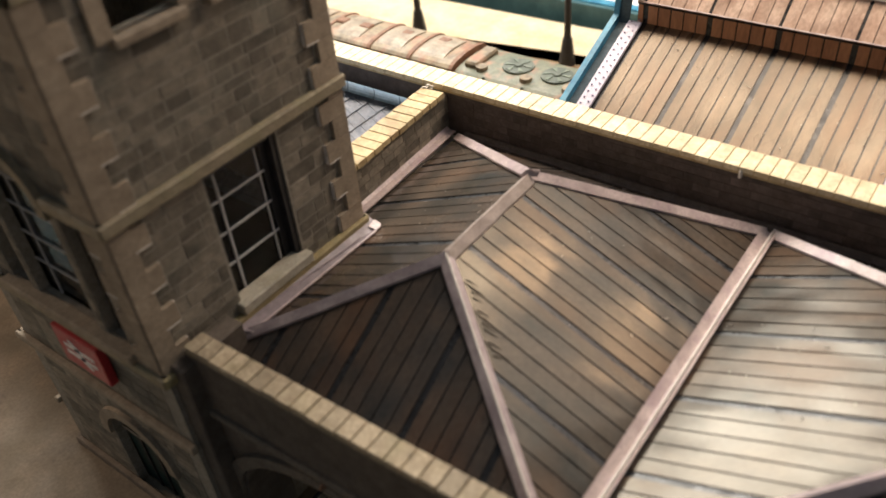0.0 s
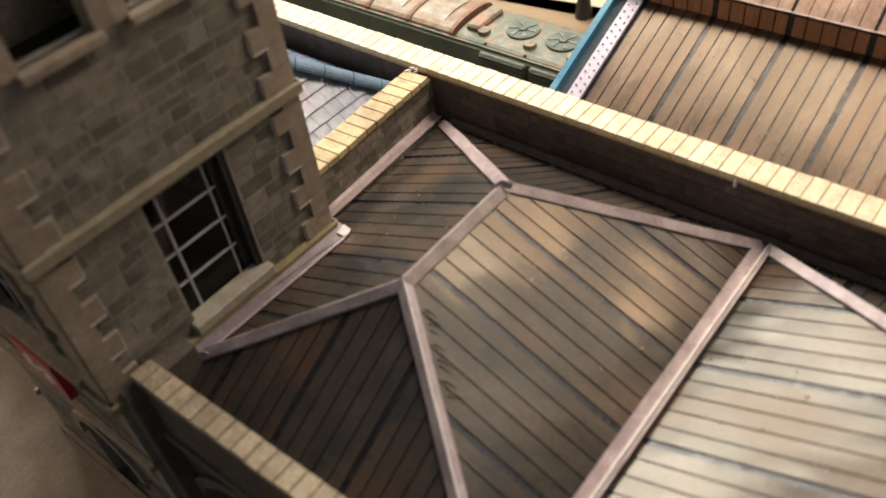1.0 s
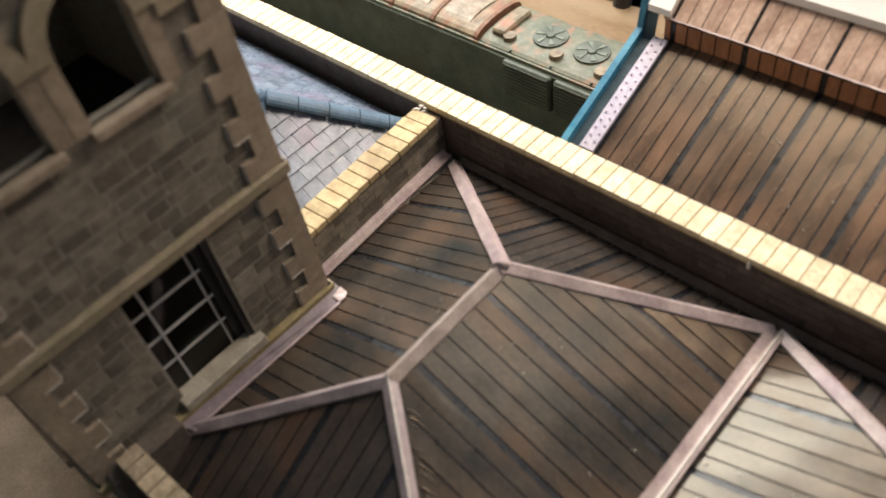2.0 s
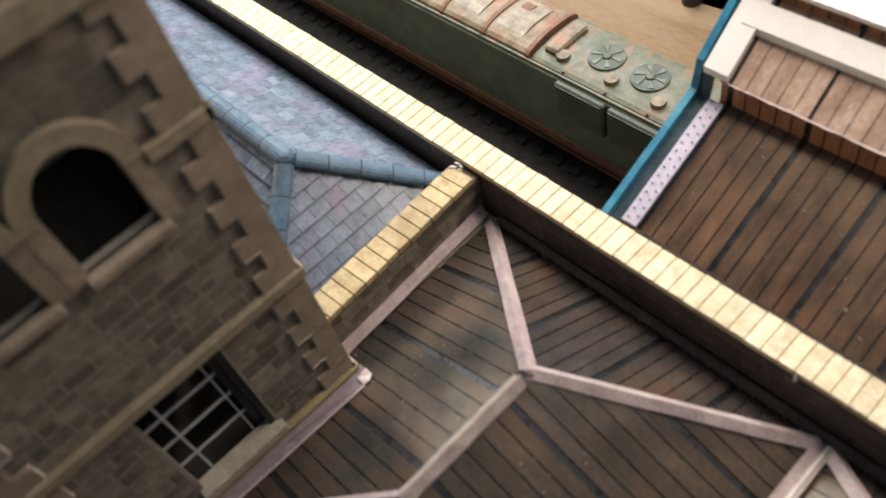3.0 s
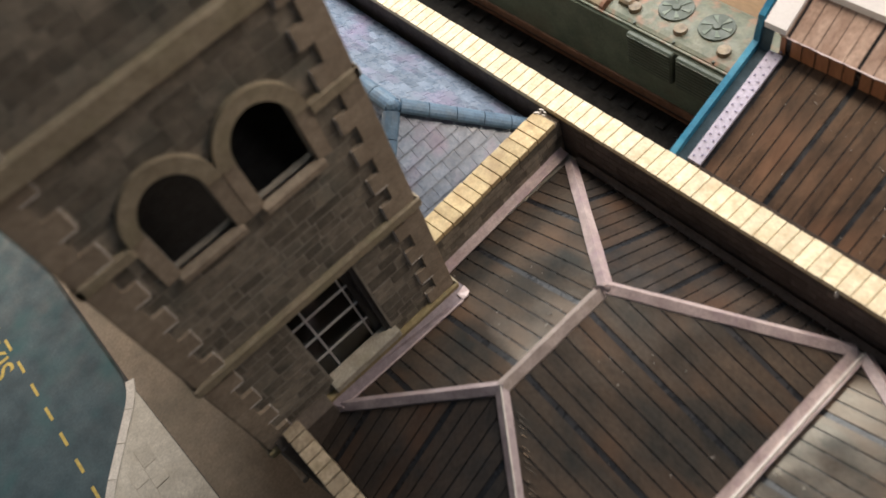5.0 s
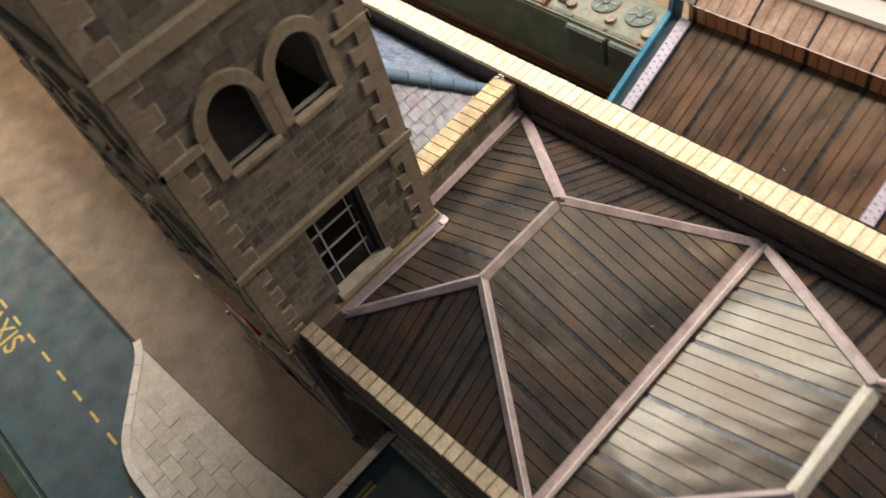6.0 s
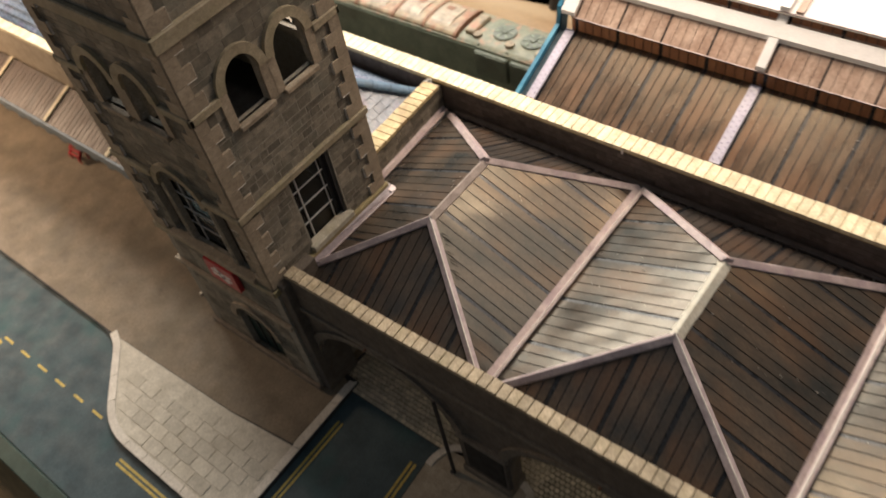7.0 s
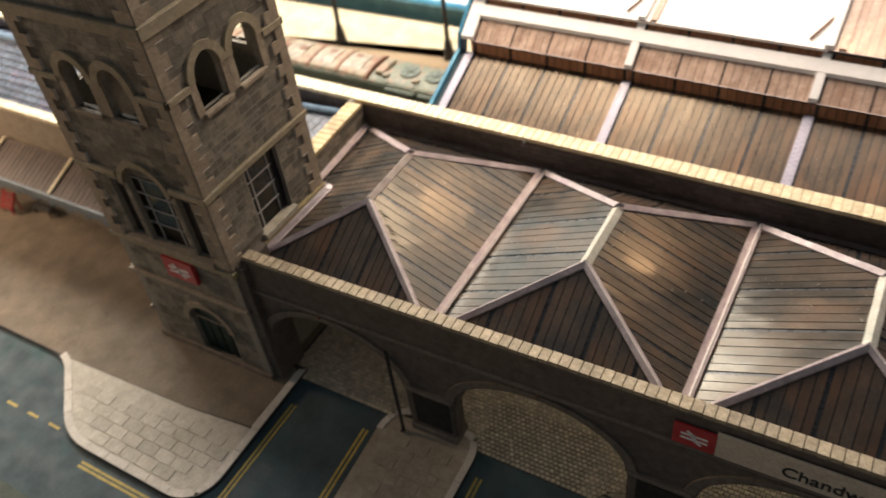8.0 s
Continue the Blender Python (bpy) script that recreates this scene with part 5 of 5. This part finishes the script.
part("body", loco_run(LX0, LX1, 7.3, 3.0, 18.6, 0.6), M_GREEN, loco, "dull green body sides")
part("roof", loco_run(LX0 + 1, -75.2, 6.5, 18.4, 19.0, 2.1), M_LOCOROOF, loco, "rust-streaked cream roof")
part("radiator_roof", loco_run(-74.6, LX1, 6.6, 18.4, 18.9, 1.4), M_LOCOPALE, loco, "pale green radiator roof")
for x in (-132, -112, -98.0, -87.0, -76.0):
    part("roof_band", loco_run(x, x + 0.9, 6.75, 18.4, 19.1, 2.25), M_RUST, loco, "rusty roof rib")
part("cantrail", box(LX0 + 1, LX1, LC - 7.0, LC - 6.5, 18.9, 19.4, 0.1), M_LOCOPALE, loco, "pale green cantrail")
for x in (-63.2, -54.3):
    part("fan_ring", tube((x, LC + 0.2, 19.6), (x, LC + 0.2, 20.6), 3.4, 3.2, 24), M_LOUVRE, loco, "dark roof fan housing")
    part("fan_hub", tube((x, LC + 0.2, 20.6), (x, LC + 0.2, 20.9), 0.9, 0.7, 10), M_LOUVRE, loco)
    for k in range(6):
        a = k * math.pi / 3
        part("fan_blade", prism([Vector((x + math.cos(a) * 0.8, LC + 0.2 + math.sin(a) * 0.8, 20.62)), Vector((x + math.cos(a) * 2.8, LC + 0.2 + math.sin(a) * 2.8, 20.62)), Vector((x + math.cos(a + 0.35) * 2.8, LC + 0.2 + math.sin(a + 0.35) * 2.8, 20.62))], (0, 0, 0.12)), M_GREEN, loco)
for x in (-69.6, -59.2, -49.8):
    part("roof_hatch", tube((x, LC - 3.6, 19.6), (x, LC - 3.6, 20.8), 1.4, 1.2, 12), M_LOCOROOF, loco, "rusty cream roof filler")
for x0, x1 in ((-68.0, -57.4), (-56.6, -46.0), (-45.2, -35)):
    panel = part("louvre_panel", box(x0, x1, LC - 8.3, LC - 7.0, 11.2, 18.7, 0.3), M_LOUVRE, loco, "dark green louvred grille")
    for k in range(9):
        z = 12.1 + k * 0.74
        part("louvre_slat", box(x0 + 0.4, x1 - 0.4, LC - 8.42, LC - 8.25, z, z + 0.3), M_GREEN, panel)
for x in (-141, -127, -118, -105, -93.0, -82.0):
    part("roof_panel", loco_run(x - 3.4, x + 3.4, 5.4, 18.6, 19.35, 2.05), M_LOCOPANEL, loco, "worn pale cream roof panel")
part("roof_step", box(-73.6, -70.4, LC - 4.2, LC + 4.2, 19.4, 21.2, 0.4), M_LOCOROOF, loco, "rusty cream roof box")
for x in (-67.6, -58.6, -50.0):
    part("lifting_eye", tube((x, LC - 6.1, 19.2), (x, LC - 6.1, 19.9), 0.35, 0.25, 7), M_LOUVRE, loco)
for x, y in ((-92, 1.5), (-82.5, 2.2)):
    part("roof_marking", box(x - 1.6, x + 1.0, LC + y - 1.0, LC + y + 1.0, 20.8, 21.4, 0.2), M_RUST, loco, "faded red roof patch")
for x in (-110, -103):
    part("exhaust_port", box(x - 1.5, x + 1.5, LC - 1.2, LC + 1.2, 20.6, 21.6, 0.3), M_RUST, loco, "rusty exhaust port")
part("solebar", box(LX0 + 2, LX1, LC - 7.0, LC + 7.0, 1.4, 3.0, 0.2), M_DARKMETAL, loco, "black underframe")
part("body_shoulder", loco_run(LX0 + 0.5, -69.0, 7.1, 16.8, 17.8, 1.9), M_GREEN, loco, "rounded green body shoulder")
part("side_stripe", box(LX0 + 1, LX1, LC - 7.7, LC - 7.2, 3.0, 5.0, 0.15), M_RUST, loco, "rust-brown sole band")
for x in (-166, -154, -142, -72, -60, -48):
    for s in (-1, 1):
        part("wheel", tube((x, LC + s * 4.1, 2.9), (x, LC + s * 5.3, 2.9), 2.9, 2.9, 18), M_DARKMETAL, loco)

# ---- columns of the far platform ----
for x, y in ((-119.5, 79.5), (-74.8, 82.5), (-164, 76.5), (-30, 85.5)):
    col = thing("platform_column", (x, y, 0), "black cast-iron column with a flared base on the far platform", "column", "columns of the far platform")
    part("base", tube((x, y, 0.0), (x, y, 7.0), 2.2, 1.2, 12), M_DARKMETAL, col)
    part("shaft", tube((x, y, 7.0), (x, y, 26.0), 0.9, 0.8, 12), M_DARKMETAL, col)

# ---- forecourt markings ----
marks = thing("yellow_road_dashes", (-110, -92.4, 0), "worn yellow dashed lane line on the road", "road marking", kind="structure")
for k in range(18):
    x = -82.6 - 7.4 * k
    part("dash", box(x - 1.8, x + 1.8, -92.75, -92.15, 0.0, 0.06), M_YELLOW, marks)
word = thing("yellow_road_lettering", (-139, -98.4, 0), "worn yellow lettering painted on the road", "road marking", kind="structure")
text_part("TAXIS", 7.0, M_YELLOW, word, Matrix.Translation(Vector((0, 0, 0.03)) * U), "worn yellow painted letters", 1.0)
lines = thing("double_yellow_lines", (-50, -99, 0), "double yellow lines along the kerb", "road marking", kind="structure")


def line_run(points, width, parent):
    for a, b in zip(points, points[1:]):
        a, b = Vector(a), Vector(b)
        t = (b - a).normalized()
        s = Vector((-t.y, t.x)) * width / 2
        part("line", outline_prism([tuple(a - s), tuple(b - s), tuple(b + s), tuple(a + s)], 0.0, 0.06), M_YELLOW, parent)


for d in (2.0, 3.0):
    e = 94.4 + d
    line_run([(-69.0, -e), (-42.0, -e), (-37.4 + d * 0.3, -e + 2.0), (-36.6 + d, -89.5), (-36.9 + d, -63.5)], 0.55, lines)
    line_run([(-10.9 - d, -102), (-13.2 - d, -62.0)], 0.55, lines)
    line_run([(11.0 + d, -102), (9.8 + d, -62.0)], 0.55, lines)

# ---- kerb stones, paving slabs and setts ----
first = next(i for i, p in enumerate(PAVE_OUT) if p[0] > -97.5)
last = max(i for i, p in enumerate(PAVE_OUT) if p[1] < -54 and p[0] > -60)
kerb_strip(PAVE_OUT, first, last - 1, 1.9, 1.0, 1.3, pavement)
kerb_strip(ISLAND_OUT, 0, len(ISLAND_OUT) - 1, 1.6, 1.0, 1.3, island)


def inside(x, y, loop):
    hit = False
    for i in range(len(loop)):
        (x0, y0), (x1, y1) = loop[i], loop[i - 1]
        if (y0 > y) != (y1 > y) and x < (x1 - x0) * (y - y0) / (y1 - y0) + x0:
            hit = not hit
    return hit


slab_meshes = [mesh_of("paving_slab", box(-2.42, 2.42, -1.42, 1.42, 0, 0.1 + 0.03 * k, 0.05), M_PAVE) for k in range(3)]
island_slabs = [mesh_of("paving_slab", box(-2.42, 2.42, -1.42, 1.42, 0, 0.1 + 0.03 * k, 0.05), M_ISLAND) for k in range(3)]


def lay_slabs(loop, meshes, x0, x1, y0, y1, parent):
    """Paving slabs in broken bond, set askew, wherever a whole one fits inside the loop."""
    for j in range(int((y1 - y0) / 2.95)):
        for i in range(int((x1 - x0) / 4.95)):
            x, y = x0 + i * 4.95 + (2.4 if j % 2 else 0), y0 + j * 2.95
            if all(inside(x + a, y + b, loop) for a in (-2.4, 2.4) for b in (-1.4, 1.4)):
                piece("paving_slab", rng.choice(meshes), (x, y, 1.12), parent)


lay_slabs(inset(TIP_OUT, 1.7), slab_meshes, -106, -34, -93.4, -72, pavement)
lay_slabs(inset(ISLAND_OUT, 1.7), island_slabs, -9.6, 12, -100, -57, island)

setts = structure("cobbled_floor", box(-43.5, 150, -56.6, -24, -0.5, 0.2), M_SETTBED, "tan cobbled floor inside the arcade", "paving")
sett_mesh = [mesh_of("sett", box(-0.47, 0.47, -0.40, 0.40, 0, 0.2 + 0.05 * k, 0.1), M_SETT) for k in range(3)]
rest = bmesh.new()
made = 0
for j in range(34):
    y = -56.1 + j * 0.98
    for i in range(131):
        x = -43.4 + i * 1.12 + (0.56 if j % 2 else 0)
        if inside(x, y, ISLAND_OUT) or inside(x, y, ISLAND2):
            continue
        if made < 300 and 8 < x < 32 and j < 16:
            piece("sett", rng.choice(sett_mesh), (x, y, 0.2), setts)
            made += 1
        else:
            h = rng.uniform(0.16, 0.3)
            add_prism(rest, [Vector((x + a, y + b, 0.2)) for a, b in ((-0.48, -0.41), (0.48, -0.41), (0.48, 0.41), (-0.48, 0.41))], (0, 0, h))
tagged(part("setts", rest, M_SETT_J, setts, "rows of tan cobbles"), kind="stuff")

# ---- stonework of the tower ----
for key, low, high in (("right", 38.0, 72.0), ("front", 200, 201), ("left", 200, 201), ("rear", 200, 201)):
    c0, c1, halves = panel_specs[key]
    cells = []
    for v0, v1 in ((1.0, 34.6), (36.2, S1 - 0.75), (S1 + 0.75, S2 - 0.4), (S2 + 0.4, S3 - 1.3), (S3 + 1.3, TH)):
        if key in ("right", "rear") and v1 < 35:
            continue
        ring = [(c, (lambda f: lambda v: f(v) + 1.4 if f(v) > 0 else 0.0)(f)) for c, f in halves[:2]] if v0 > S1 - 1 else halves
        cells += stones_on(key, v0, v1, ring if v0 > S1 - 1 else halves, 2.3, 2.3)
    lay_stones(key, cells, low, high)

# ---- boarded risers under the upper tiers, torn card edges and dust ----
for t in (1, 2):
    (y0, z0), (ya, za), (yb, zb) = TIERS[t][0], *TIERS[t - 1]
    y = y0 + 0.45
    low = za + (y - ya) * (zb - za) / (yb - ya)
    for i, x0 in enumerate(RIBX):
        x1 = RIBX[i + 1] if i + 1 < len(RIBX) else X1
        poly = [Vector((x0, y, low - 0.1)), Vector((x1, y, low - 0.1)), Vector((x1, y + 0.05, z0 - 0.2)), Vector((x0, y + 0.05, z0 - 0.2))]
        boarded(poly, Vector((1, 0, 0)), 1.94, x0 + 1.2, M_RISER, shed, deck="riser", facing=Vector((0, -1, 0)))
for t in (1, 2):
    (y0, z0), (y1, z1) = TIERS[t]
    bm = bmesh.new()
    x, d = RIBX[0] + 1, 0.06
    while x < X1 - 2:
        e, f = x + rng.uniform(0.3, 1.2), rng.uniform(0.0, 0.16)
        add_prism(bm, [Vector((x, y0 - d, z0 + 0.02)), Vector((e, y0 - f, z0 + 0.02)), Vector((e, y0 + 0.1, z0 + 0.06)), Vector((x, y0 + 0.1, z0 + 0.06))], (0, 0, 0.12))
        x, d = e, f
    part("torn_edge", bm, M_FLASH, shed, "frayed pale card edge")


def specks(count, place, parent):
    """Tiny chips and fibres of dust lying on a roof."""
    bm = bmesh.new()
    for i in range(count):
        p = place()
        a = rng.uniform(0, math.pi)
        l, w = rng.choice((0.06, 0.08, 0.12, 0.3)), rng.uniform(0.03, 0.05)
        d, s = Vector((math.cos(a), math.sin(a), 0)) * l, Vector((-math.sin(a), math.cos(a), 0)) * w
        add_prism(bm, [p + d, p + s, p - d, p - s], (0, 0, 0.09))
    tagged(part("dust", bm, M_DUST, parent, "pale specks of dust"), kind="stuff")


def on_bay():
    x = rng.uniform(-46, 120)
    y = rng.uniform(-33, -18)
    u = (x + 48) % 48
    return Vector((x, y, VZ + (RZ - VZ) * (u if u < 24 else 48 - u) / 24 + 0.16))


def on_tier():
    x, y = rng.uniform(-28, 130), rng.uniform(6, 21)
    return Vector((x, y, TIERS[0][0][1] + (y - TIERS[0][0][0]) * 0.3908 + 0.2))


specks(110, on_bay, roof)
specks(170, on_tier, shed)
